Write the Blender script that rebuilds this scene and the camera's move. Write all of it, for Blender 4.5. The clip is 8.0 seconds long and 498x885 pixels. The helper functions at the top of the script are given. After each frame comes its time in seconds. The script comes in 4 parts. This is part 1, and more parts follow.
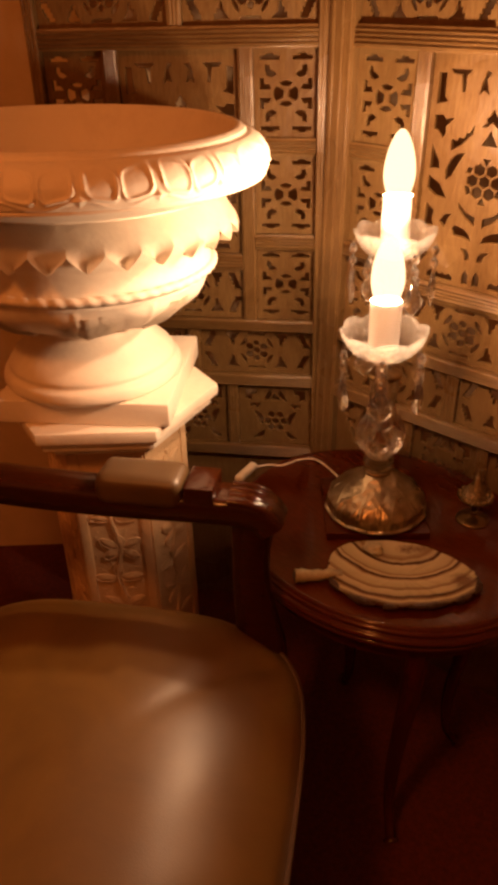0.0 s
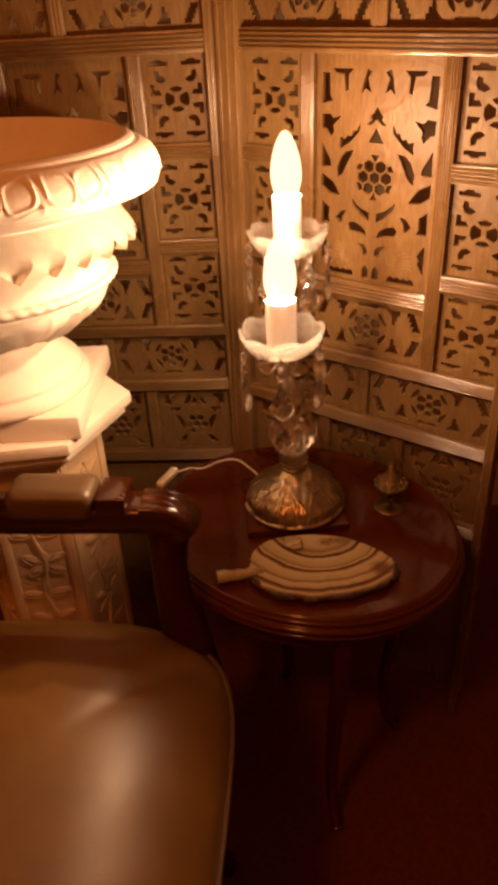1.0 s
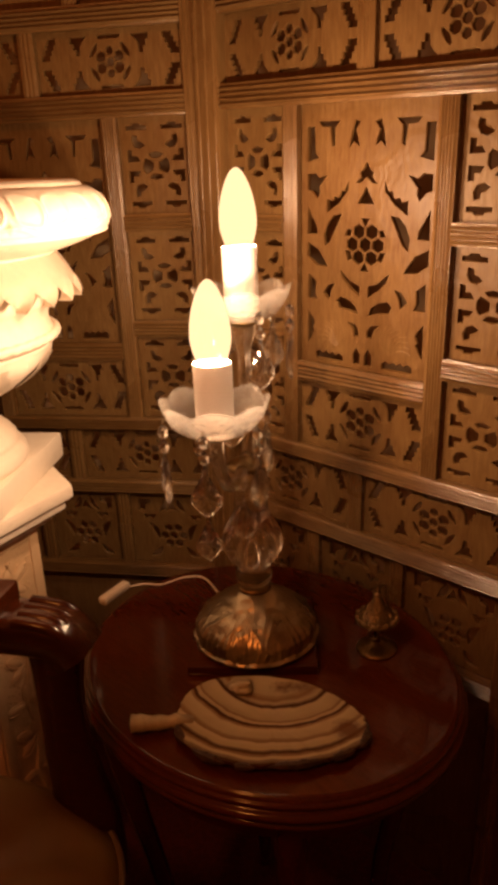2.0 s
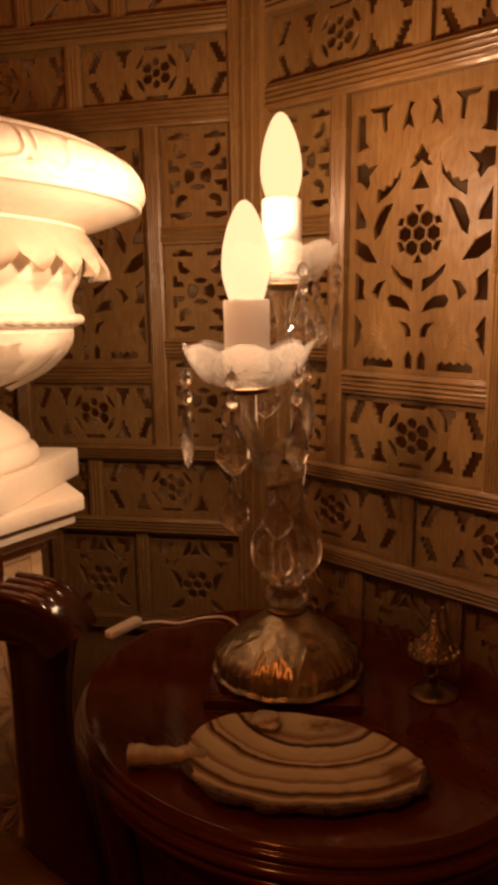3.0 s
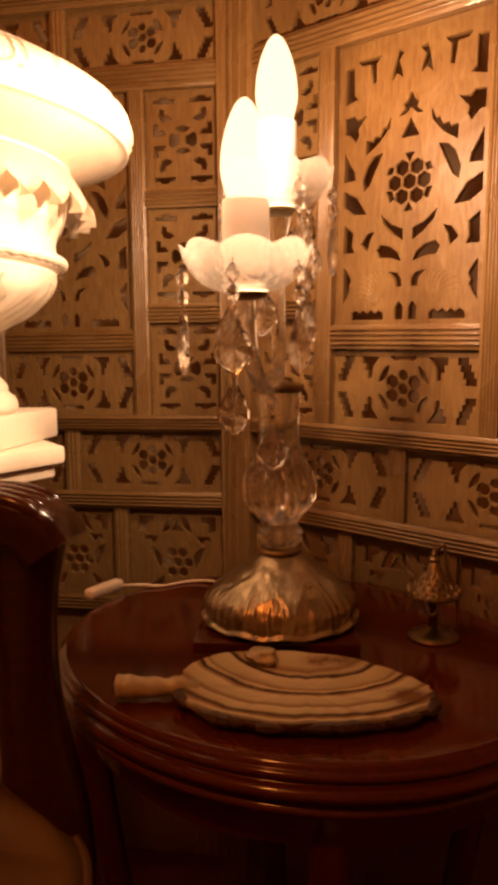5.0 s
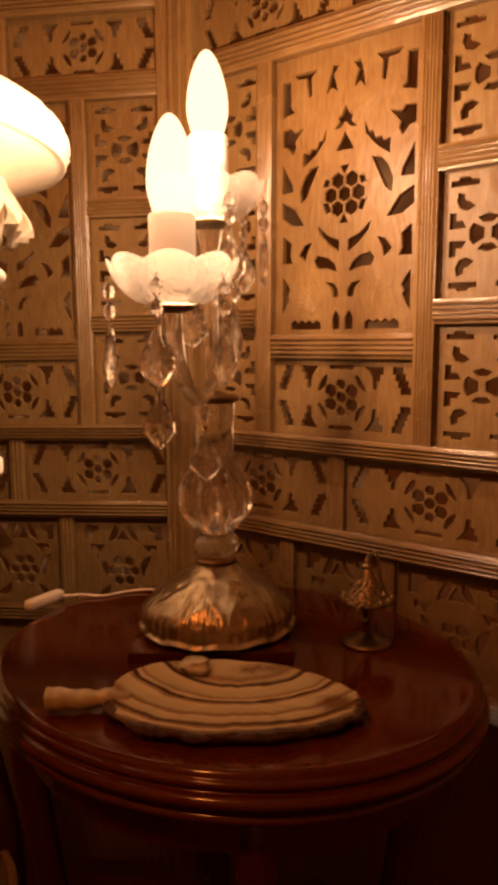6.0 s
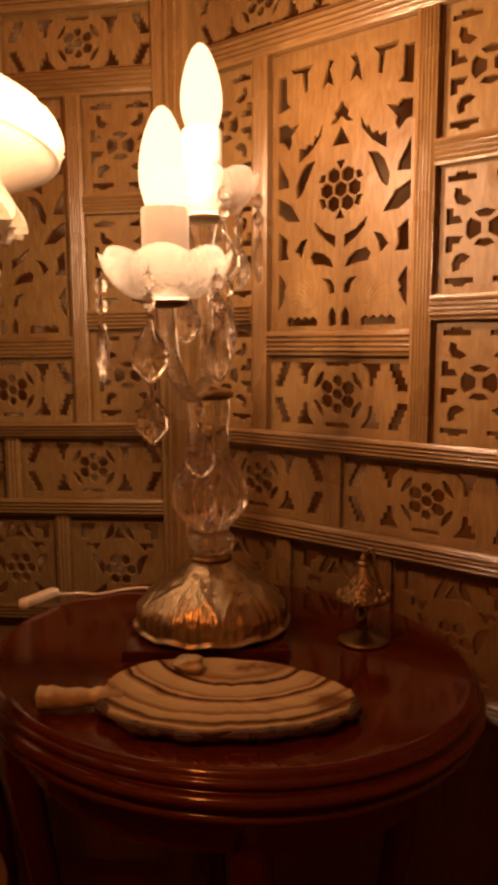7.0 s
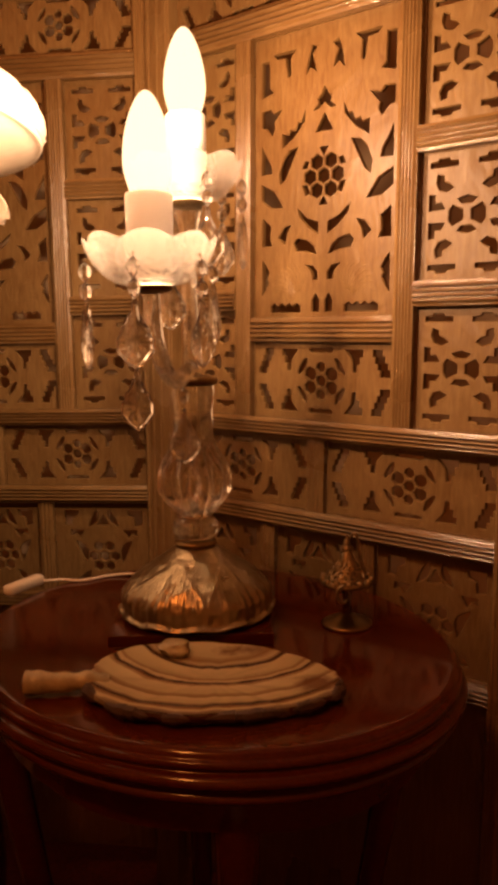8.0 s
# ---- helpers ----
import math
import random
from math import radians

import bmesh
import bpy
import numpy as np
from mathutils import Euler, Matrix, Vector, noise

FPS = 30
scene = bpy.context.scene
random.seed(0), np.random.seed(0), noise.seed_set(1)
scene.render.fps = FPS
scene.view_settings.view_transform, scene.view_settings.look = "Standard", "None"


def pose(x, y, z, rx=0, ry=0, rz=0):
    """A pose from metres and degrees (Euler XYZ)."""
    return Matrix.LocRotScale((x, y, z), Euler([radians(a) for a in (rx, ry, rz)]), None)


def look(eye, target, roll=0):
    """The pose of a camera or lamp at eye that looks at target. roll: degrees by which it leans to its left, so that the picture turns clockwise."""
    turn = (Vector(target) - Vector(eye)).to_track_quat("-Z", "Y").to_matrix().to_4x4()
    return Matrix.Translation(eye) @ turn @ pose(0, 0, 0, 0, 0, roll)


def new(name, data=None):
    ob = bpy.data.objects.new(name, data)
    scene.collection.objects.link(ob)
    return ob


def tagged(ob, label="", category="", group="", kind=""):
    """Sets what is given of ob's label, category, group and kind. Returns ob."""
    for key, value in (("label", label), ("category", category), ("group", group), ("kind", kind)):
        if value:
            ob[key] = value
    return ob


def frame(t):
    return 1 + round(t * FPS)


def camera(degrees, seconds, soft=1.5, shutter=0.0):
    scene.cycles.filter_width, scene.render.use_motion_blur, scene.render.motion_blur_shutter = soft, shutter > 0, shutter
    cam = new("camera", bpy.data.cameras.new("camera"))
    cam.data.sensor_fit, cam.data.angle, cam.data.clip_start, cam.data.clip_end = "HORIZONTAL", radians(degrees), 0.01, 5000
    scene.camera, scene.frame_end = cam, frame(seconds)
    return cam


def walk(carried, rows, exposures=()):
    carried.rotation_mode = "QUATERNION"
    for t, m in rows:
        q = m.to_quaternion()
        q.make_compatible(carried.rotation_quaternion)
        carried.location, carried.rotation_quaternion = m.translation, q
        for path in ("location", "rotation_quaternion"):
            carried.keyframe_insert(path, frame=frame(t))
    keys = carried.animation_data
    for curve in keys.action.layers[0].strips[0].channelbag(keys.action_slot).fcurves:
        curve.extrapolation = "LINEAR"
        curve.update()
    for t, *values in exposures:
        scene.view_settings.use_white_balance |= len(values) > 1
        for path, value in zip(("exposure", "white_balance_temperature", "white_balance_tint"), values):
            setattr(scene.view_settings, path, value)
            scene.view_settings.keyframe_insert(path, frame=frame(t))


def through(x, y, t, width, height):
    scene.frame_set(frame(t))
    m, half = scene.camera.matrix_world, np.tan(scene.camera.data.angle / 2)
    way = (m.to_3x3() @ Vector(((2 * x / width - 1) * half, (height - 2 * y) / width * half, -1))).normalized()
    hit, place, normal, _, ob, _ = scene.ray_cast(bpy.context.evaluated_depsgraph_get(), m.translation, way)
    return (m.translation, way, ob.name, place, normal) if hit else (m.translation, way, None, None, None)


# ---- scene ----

# Plan units: the plan is drawn a little under life size; PLAN lays it out in metres with the floor at zero.
S, FLOOR = 1.15, 0.09
PLAN = Matrix.Scale(S, 4) @ Matrix.Translation((0, 0, -FLOOR))

# ---------------------------------------------------------------- camera
cam = camera(35.89, 8.0, soft=4.4)
PATH = [
    (0, (0.0320, 0.0358, 1.1501), (0.0535, 1.7604, 0.1376), -1.52),
    (0.5, (0.0625, 0.0326, 1.1556), (0.1756, 1.7529, 0.1419), -3.58),
    (1, (0.0743, 0.0291, 1.1550), (0.2296, 1.7436, 0.1370), -3.50),
    (1.2, (0.0913, 0.0303, 1.1437), (0.2324, 1.7825, 0.1898), -1.05),
    (1.5, (0.1432, 0.0714, 1.1199), (0.2019, 1.9021, 0.3167), -0.95),
    (1.7, (0.1862, 0.1131, 1.0838), (0.2196, 1.9612, 0.3200), -1.79),
    (2.8, (0.2274, 0.2280, 0.9109), (0.1082, 2.1842, 0.5123), -2.33),
    (3, (0.2068, 0.2263, 0.8755), (0.1136, 2.1943, 0.5318), -1.19),
    (3.2, (0.1852, 0.2233, 0.8398), (0.1077, 2.1989, 0.5379), -0.40),
    (3.5, (0.1540, 0.2329, 0.7909), (0.1806, 2.2048, 0.4578), 2.48),
    (3.7, (0.1555, 0.2339, 0.7816), (0.2261, 2.2009, 0.4269), 1.79),
    (4, (0.1528, 0.2403, 0.7740), (0.1806, 2.2099, 0.4280), 0.99),
    (4.2, (0.1561, 0.2392, 0.7736), (0.1632, 2.2131, 0.4514), 0.42),
    (5.3, (0.1932, 0.2338, 0.7815), (0.2077, 2.2228, 0.5724), -1.15),
    (5.5, (0.1997, 0.2323, 0.7836), (0.2646, 2.2197, 0.5694), -0.53),
    (6, (0.2085, 0.2296, 0.7835), (0.2940, 2.2163, 0.5699), -0.85),
    (6.5, (0.2028, 0.2390, 0.7775), (0.2764, 2.2243, 0.5475), 0.06),
    (7, (0.2129, 0.2341, 0.7803), (0.2980, 2.2208, 0.5664), -0.91),
    (7.5, (0.2058, 0.2331, 0.7801), (0.2396, 2.2232, 0.5837), -0.91),
    (8, (0.2109, 0.2308, 0.7793), (0.3416, 2.2112, 0.5324), -0.92),
]
EXPOSURE = [(0.0, 0.48), (1.2, 0.48), (1.5, 0.46), (1.7, 0.16), (2.8, -0.37), (3.0, -0.37), (3.2, -0.09), (3.5, 0.06), (4.0, 0.48), (4.2, 0.52), (5.3, 0.52), (8.0, 0.52)]
walk(cam, [(t, look(PLAN @ Vector(eye), PLAN @ Vector(target), roll)) for t, eye, target, roll in PATH], EXPOSURE)

# ---------------------------------------------------------------- light
world = bpy.data.worlds.new("world")
scene.world = world
world.use_nodes = True
world.node_tree.nodes["Background"].inputs[0].default_value = (0.0, 0.0, 0.0, 1)
BULB = (1.0, 0.585, 0.325)
BULB_WATTS = 19.0
GLOW = (1.0, 0.60, 0.30)
# reddish colour and power of the added fill light
FILL, FILL_WATTS = (1.0, 0.27, 0.05), 31.0


# ---------------------------------------------------------------- materials
def mat(name, rough=0.5, metal=0.0):
    m = bpy.data.materials.new(name)
    m.use_nodes = True
    n = m.node_tree.nodes
    b = n["Principled BSDF"]
    b.inputs["Roughness"].default_value = rough
    b.inputs["Metallic"].default_value = metal
    return m, n, m.node_tree.links, b


def ramp(n, stops):
    r = n.new("ShaderNodeValToRGB")
    e = r.color_ramp.elements
    while len(e) < len(stops):
        e.new(0.5)
    for k, (p, c) in zip(e, stops):
        k.position, k.color = p, (*c, 1)
    return r


def coords(n, l, scale=(1, 1, 1), turn=(0, 0, 0)):
    tc, mp = n.new("ShaderNodeTexCoord"), n.new("ShaderNodeMapping")
    l.new(tc.outputs["Object"], mp.inputs[0])
    mp.inputs["Scale"].default_value = scale
    mp.inputs["Rotation"].default_value = turn
    return mp.outputs[0]


def noise_tex(n, l, vec, scale, detail=5.0, rough=0.6, distort=0.0):
    t = n.new("ShaderNodeTexNoise")
    t.inputs["Scale"].default_value = scale
    t.inputs["Detail"].default_value = detail
    t.inputs["Roughness"].default_value = rough
    t.inputs["Distortion"].default_value = distort
    l.new(vec, t.inputs["Vector"])
    return t.outputs[0]


def mix_factor(n, l, a, b, op="MULTIPLY"):
    m = n.new("ShaderNodeMath")
    m.operation = op
    for s, v in zip(m.inputs, (a, b)):
        if isinstance(v, (int, float)):
            s.default_value = v
        else:
            l.new(v, s)
    return m.outputs[0]


def bump(n, l, b, height, strength, distance):
    k = n.new("ShaderNodeBump")
    k.inputs["Strength"].default_value = strength
    k.inputs["Distance"].default_value = distance
    l.new(height, k.inputs["Height"])
    l.new(k.outputs[0], b.inputs["Normal"])


def rough_map(n, l, b, fac, lo, hi):
    r = n.new("ShaderNodeMapRange")
    r.inputs["To Min"].default_value, r.inputs["To Max"].default_value = lo, hi
    l.new(fac, r.inputs[0])
    l.new(r.outputs[0], b.inputs["Roughness"])


def wood(name, dark, light, rough=(0.3, 0.5), grain=(9, 9, 1.2), relief=0.25, carve=0.0, gloss=0.5):
    m, n, l, b = mat(name)
    b.inputs["Specular IOR Level"].default_value = gloss
    fine = noise_tex(n, l, coords(n, l, grain), 28, 7, 0.65, 0.6)
    broad = noise_tex(n, l, coords(n, l), 7, 3, 0.5, 0.3)
    info = n.new("ShaderNodeObjectInfo")
    tone = mix_factor(n, l, mix_factor(n, l, fine, 0.62), mix_factor(n, l, broad, 0.3), "ADD")
    tone = mix_factor(n, l, tone, mix_factor(n, l, info.outputs["Random"], 0.10), "ADD")
    c = ramp(n, [(0.30, dark), (0.52, [0.5 * (p + q) for p, q in zip(dark, light)]), (0.72, light)])
    l.new(tone, c.inputs[0])
    l.new(c.outputs[0], b.inputs["Base Color"])
    rough_map(n, l, b, broad, *rough)
    height = fine
    if carve:
        cut = noise_tex(n, l, coords(n, l), carve, 2, 0.5, 1.6)
        w = n.new("ShaderNodeTexWave")
        w.inputs["Scale"].default_value = 34
        w.inputs["Distortion"].default_value = 14
        w.inputs["Detail"].default_value = 1.0
        w.inputs["Detail Scale"].default_value = 0.6
        l.new(coords(n, l), w.inputs["Vector"])
        spot = ramp(n, [(0.50, (0, 0, 0)), (0.60, (1, 1, 1))])
        l.new(noise_tex(n, l, coords(n, l), 13, 1, 0.5), spot.inputs[0])
        lines = mix_factor(n, l, w.outputs[1], mix_factor(n, l, spot.outputs[0], 0.22))
        height = mix_factor(n, l, mix_factor(n, l, fine, 0.45), mix_factor(n, l, mix_factor(n, l, cut, 2.0), lines, "ADD"), "ADD")
    bump(n, l, b, height, relief, 0.004)
    return m


FRAME = wood("frame_wood", (0.078, 0.0320, 0.0076), (0.182, 0.1100, 0.0420), (0.20, 0.36), (10, 10, 0.8), 0.30)
FRAME_H = wood("frame_wood_lengthwise", (0.078, 0.0320, 0.0076), (0.182, 0.1100, 0.0420), (0.11, 0.24), (0.8, 10, 10), 0.40, gloss=0.8)
CARVED = wood("carved_wood", (0.078, 0.0320, 0.0076), (0.178, 0.1100, 0.0420), (0.32, 0.50), (8, 8, 1.4), 0.26, 16.0, gloss=0.22)
MAHOGANY = wood("polished_mahogany", (0.040, 0.0068, 0.0011), (0.085, 0.0145, 0.0026), (0.06, 0.13), (1.5, 8, 8), 0.015, gloss=0.40)
EBONISED = wood("dark_chair_wood", (0.022, 0.0044, 0.0008), (0.046, 0.0092, 0.0018), (0.10, 0.18), (1.5, 9, 9), 0.05, gloss=0.34)


def stoneware(name, low, middle, high):
    m, n, l, b = mat(name, 0.55)
    grain = noise_tex(n, l, coords(n, l), 90, 6, 0.6)
    broad = noise_tex(n, l, coords(n, l), 6, 4, 0.55)
    c = ramp(n, [(0.25, low), (0.5, middle), (0.8, high)])
    l.new(mix_factor(n, l, mix_factor(n, l, broad, 0.75), mix_factor(n, l, grain, 0.25), "ADD"), c.inputs[0])
    l.new(c.outputs[0], b.inputs["Base Color"])
    bump(n, l, b, grain, 0.18, 0.003)
    return m


def leather(name, dark, light, scale=1.0):
    m, n, l, b = mat(name, 0.4)
    v = n.new("ShaderNodeTexVoronoi")
    v.inputs["Scale"].default_value = 520 * scale
    l.new(coords(n, l), v.inputs["Vector"])
    broad = noise_tex(n, l, coords(n, l), 8, 5, 0.6, 0.5)
    c = ramp(n, [(0.3, dark), (0.7, light)])
    l.new(broad, c.inputs[0])
    l.new(c.outputs[0], b.inputs["Base Color"])
    rough_map(n, l, b, broad, 0.40, 0.48)
    b.inputs["Specular IOR Level"].default_value = 0.55
    bump(n, l, b, v.outputs["Distance"], 0.10, 0.0006)
    return m


def banded_stone():
    m, n, l, b = mat("banded_onyx", 0.22)
    v = coords(n, l, (1, 1, 1))
    warp = noise_tex(n, l, v, 15, 5, 0.55)
    off = n.new("ShaderNodeVectorMath")
    off.operation = "SUBTRACT"
    l.new(v, off.inputs[0])
    off.inputs[1].default_value = (0.004, 0.098, 0.0)
    ln = n.new("ShaderNodeVectorMath")
    ln.operation = "LENGTH"
    l.new(off.outputs[0], ln.inputs[0])
    d = mix_factor(n, l, ln.outputs["Value"], mix_factor(n, l, warp, 0.016), "ADD")
    fine = n.new("ShaderNodeTexNoise")
    fine.noise_dimensions = "1D"
    fine.inputs["Scale"].default_value = 260
    fine.inputs["Detail"].default_value = 3
    l.new(d, fine.inputs["W"])
    wobble = mix_factor(n, l, mix_factor(n, l, fine.outputs[0], 0.5, "SUBTRACT"), 0.0045)
    span = n.new("ShaderNodeMapRange")
    span.inputs["From Min"].default_value, span.inputs["From Max"].default_value = 0.040, 0.170
    l.new(mix_factor(n, l, d, wobble, "ADD"), span.inputs[0])
    cream, pale, tan, dark = (0.355, 0.300, 0.178), (0.455, 0.385, 0.240), (0.190, 0.115, 0.052), (0.050, 0.016, 0.006)
    c = ramp(n, [(0.00, pale), (0.17, cream), (0.24, tan), (0.285, cream), (0.316, dark), (0.334, dark), (0.350, pale), (0.46, cream), (0.500, tan), (0.520, pale), (0.541, dark), (0.558, dark), (0.572, tan), (0.60, pale), (0.70, cream), (0.735, tan), (0.755, pale), (0.835, cream), (0.850, dark), (0.864, dark), (0.882, tan), (0.92, pale), (0.98, dark)])
    l.new(span.outputs[0], c.inputs[0])
    colour = c.outputs[0]
    ragged = mix_factor(n, l, noise_tex(n, l, coords(n, l), 60, 4, 0.6), 0.020)
    for spot, stretch in (((0.024, 0.056, 0.0), (0.55, 1.3, 1)), ((0.080, -0.010, 0.0), (0.9, 0.8, 1))):
        near = n.new("ShaderNodeVectorMath")
        near.operation = "SUBTRACT"
        l.new(v, near.inputs[0])
        near.inputs[1].default_value = spot
        squash = n.new("ShaderNodeVectorMath")
        squash.operation = "MULTIPLY"
        l.new(near.outputs[0], squash.inputs[0])
        squash.inputs[1].default_value = stretch
        far = n.new("ShaderNodeVectorMath")
        far.operation = "LENGTH"
        l.new(squash.outputs[0], far.inputs[0])
        where = ramp(n, [(0.0200, (0.9, 0.9, 0.9)), (0.0270, (0, 0, 0))])
        l.new(mix_factor(n, l, far.outputs["Value"], ragged, "ADD"), where.inputs[0])
        blend = n.new("ShaderNodeMixRGB")
        l.new(where.outputs[0], blend.inputs[0])
        l.new(colour, blend.inputs[1])
        blend.inputs[2].default_value = (0.10, 0.040, 0.015, 1)
        colour = blend.outputs[0]
    l.new(colour, b.inputs["Base Color"])
    return m


def plain(name, colour, rough, metal=0.0, speck=0.12, scale=40, relief=0.1):
    m, n, l, b = mat(name, rough, metal)
    t = noise_tex(n, l, coords(n, l), scale, 5, 0.6)
    lo, hi = [x * (1 - speck) for x in colour], [min(1, x * (1 + speck)) for x in colour]
    c = ramp(n, [(0.3, lo), (0.7, hi)])
    l.new(t, c.inputs[0])
    l.new(c.outputs[0], b.inputs["Base Color"])
    if relief:
        bump(n, l, b, t, relief, 0.002)
    return m


def embossed():
    """Worn silver plate with soft hammered embossing."""
    m, n, l, b = mat("embossed_silver_plate", 0.40, 0.85)
    worn = noise_tex(n, l, coords(n, l), 38, 4, 0.6)
    c = ramp(n, [(0.3, (0.22, 0.175, 0.11)), (0.7, (0.42, 0.35, 0.24))])
    l.new(worn, c.inputs[0])
    l.new(c.outputs[0], b.inputs["Base Color"])
    rough_map(n, l, b, worn, 0.22, 0.38)
    v = n.new("ShaderNodeTexVoronoi")
    v.feature = "SMOOTH_F1"
    v.inputs["Scale"].default_value = 95
    l.new(coords(n, l), v.inputs["Vector"])
    bump(n, l, b, mix_factor(n, l, v.outputs["Distance"], mix_factor(n, l, worn, 0.4), "ADD"), 0.70, 0.003)
    return m


def thin_card():
    """Pale card that lets some light through."""
    m, n, l, b = mat("candle_sleeve_card", 0.5)
    b.inputs["Base Color"].default_value = (0.86, 0.85, 0.84, 1)
    through, mix = n.new("ShaderNodeBsdfTranslucent"), n.new("ShaderNodeMixShader")
    through.inputs[0].default_value = (0.92, 0.88, 0.84, 1)
    mix.inputs[0].default_value = 0.09
    l.new(b.outputs[0], mix.inputs[1])
    l.new(through.outputs[0], mix.inputs[2])
    l.new(mix.outputs[0], n["Material Output"].inputs[0])
    return m


PLASTER = stoneware("painted_plaster", (0.66, 0.57, 0.47), (0.81, 0.73, 0.62), (0.86, 0.785, 0.68))
TAN = stoneware("tan_plaster", (0.46, 0.30, 0.16), (0.62, 0.43, 0.25), (0.70, 0.50, 0.31))
LEATHER = leather("brown_leather", (0.105, 0.050, 0.008), (0.155, 0.078, 0.013))
PAD_LEATHER = leather("pad_leather", (0.066, 0.035, 0.012), (0.100, 0.054, 0.018))
FOOT_METAL = embossed()
ONYX = banded_stone()
PALE = plain("pale_onyx", (0.36, 0.32, 0.21), 0.25, 0.0, 0.35, 55, 0.1)
BARK = plain("stone_crust", (0.040, 0.017, 0.006), 0.6, 0.0, 0.5, 130, 0.5)
BRASS = plain("aged_brass", (0.22, 0.145, 0.065), 0.38, 1.0, 0.25, 60, 0.1)
SILVER = plain("silver_filigree", (0.26, 0.21, 0.13), 0.45, 1.0, 0.3, 90, 0.3)
SLEEVE = thin_card()
CORD = plain("cord_plastic", (0.70, 0.64, 0.54), 0.4, 0.0, 0.05, 30, 0.0)
WALL = plain("wall_paint", (0.54, 0.40, 0.24), 0.8, 0.0, 0.08, 12, 0.15)
CEIL = plain("ceiling_paint", (0.60, 0.50, 0.38), 0.85, 0.0, 0.05, 9, 0.1)
CARPET = plain("floor_carpet", (0.085, 0.012, 0.004), 0.95, 0.0, 0.35, 160, 0.5)


def bulb_material(name, colour, strength):
    """Thin frosted glass that glows, and lets the filament's light through."""
    m, n, l, b = mat(name, 0.4)
    clear, glow, mix = n.new("ShaderNodeBsdfTransparent"), n.new("ShaderNodeEmission"), n.new("ShaderNodeMixShader")
    glow.inputs[0].default_value = (*colour, 1)
    glow.inputs[1].default_value = strength
    mix.inputs[0].default_value = 0.7
    l.new(clear.outputs[0], mix.inputs[1])
    l.new(glow.outputs[0], mix.inputs[2])
    l.new(mix.outputs[0], n["Material Output"].inputs[0])
    return m


def clear_glass(name, tint, through, rough, trans=1.0, mottle=0.0, milky=0.0, ior=1.5):
    """Thin glass: part of the light goes straight through, the rest meets the pressed surface."""
    m, n, l, b = mat(name, rough)
    b.inputs["Base Color"].default_value = (*tint, 1)
    b.inputs["Transmission Weight"].default_value = trans
    b.inputs["IOR"].default_value = ior
    if mottle:
        bump(n, l, b, noise_tex(n, l, coords(n, l), 110, 2, 0.5, 0.5), mottle, 0.003)
    clear, mix = n.new("ShaderNodeBsdfTransparent"), n.new("ShaderNodeMixShader")
    mix.inputs[0].default_value = 1 - through
    l.new(clear.outputs[0], mix.inputs[1])
    body = b.outputs[0]
    if milky:
        haze, blend = n.new("ShaderNodeBsdfTranslucent"), n.new("ShaderNodeMixShader")
        haze.inputs[0].default_value = (*tint, 1)
        blend.inputs[0].default_value = milky
        l.new(body, blend.inputs[1])
        l.new(haze.outputs[0], blend.inputs[2])
        body = blend.outputs[0]
    l.new(body, mix.inputs[2])
    l.new(mix.outputs[0], n["Material Output"].inputs[0])
    return m


LIT = bulb_material("lit_bulb", GLOW, 2.15)
# glow for the bowl of the added fill light
DIM = bulb_material("fill_bowl", (1.0, 0.50, 0.20), 0.5)
DISH = clear_glass("pressed_dish_glass", (0.97, 0.95, 0.91), 0.26, 0.02, 0.98, 0.50, 0.06)
CRYSTAL = clear_glass("cut_crystal", (0.99, 0.98, 0.96), 0.05, 0.015, 1.0, milky=0.012, ior=1.6)
STEM_GLASS = clear_glass("stem_glass", (0.99, 0.98, 0.96), 0.10, 0.020, 1.0, milky=0.015, ior=1.5)


# ---------------------------------------------------------------- mesh helpers
def thing(name, at, label, category, group="", turn=0.0, kind=""):
    ob = new(name)
    ob.empty_display_size = 0.05
    ob.matrix_basis = Matrix.Translation(PLAN @ Vector(at)) @ Matrix.Rotation(radians(turn), 4, "Z")
    return tagged(ob, label, category, group, kind)


def mesh_of(name, bm, material, smooth=True, limit=40):
    bmesh.ops.recalc_face_normals(bm, faces=bm.faces[:])
    bmesh.ops.scale(bm, vec=(S, S, S), verts=bm.verts[:])
    me = bpy.data.meshes.new(name)
    bm.to_mesh(me)
    bm.free()
    me.materials.append(material)
    for p in me.polygons:
        p.use_smooth = smooth
    if smooth and limit < 180:
        me.set_sharp_from_angle(angle=radians(limit))
    return me


def part(name, bm, material, parent, label="", at=(0, 0, 0), turn=0.0, smooth=True, limit=40):
    me = bm if isinstance(bm, bpy.types.Mesh) else mesh_of(name, bm, material, smooth, limit)
    ob = new(name, me)
    ob.parent = parent
    ob.matrix_basis = Matrix.Translation(Vector(at) * S) @ Matrix.Rotation(radians(turn), 4, "Z")
    return tagged(ob, label)


def solid(name, bm, material, at, label, category, turn=0.0, kind="", smooth=True, limit=40, group=""):
    ob = new(name, mesh_of(name, bm, material, smooth, limit))
    ob.matrix_basis = Matrix.Translation(PLAN @ Vector(at)) @ Matrix.Rotation(radians(turn), 4, "Z")
    return tagged(ob, label, category, group, kind)


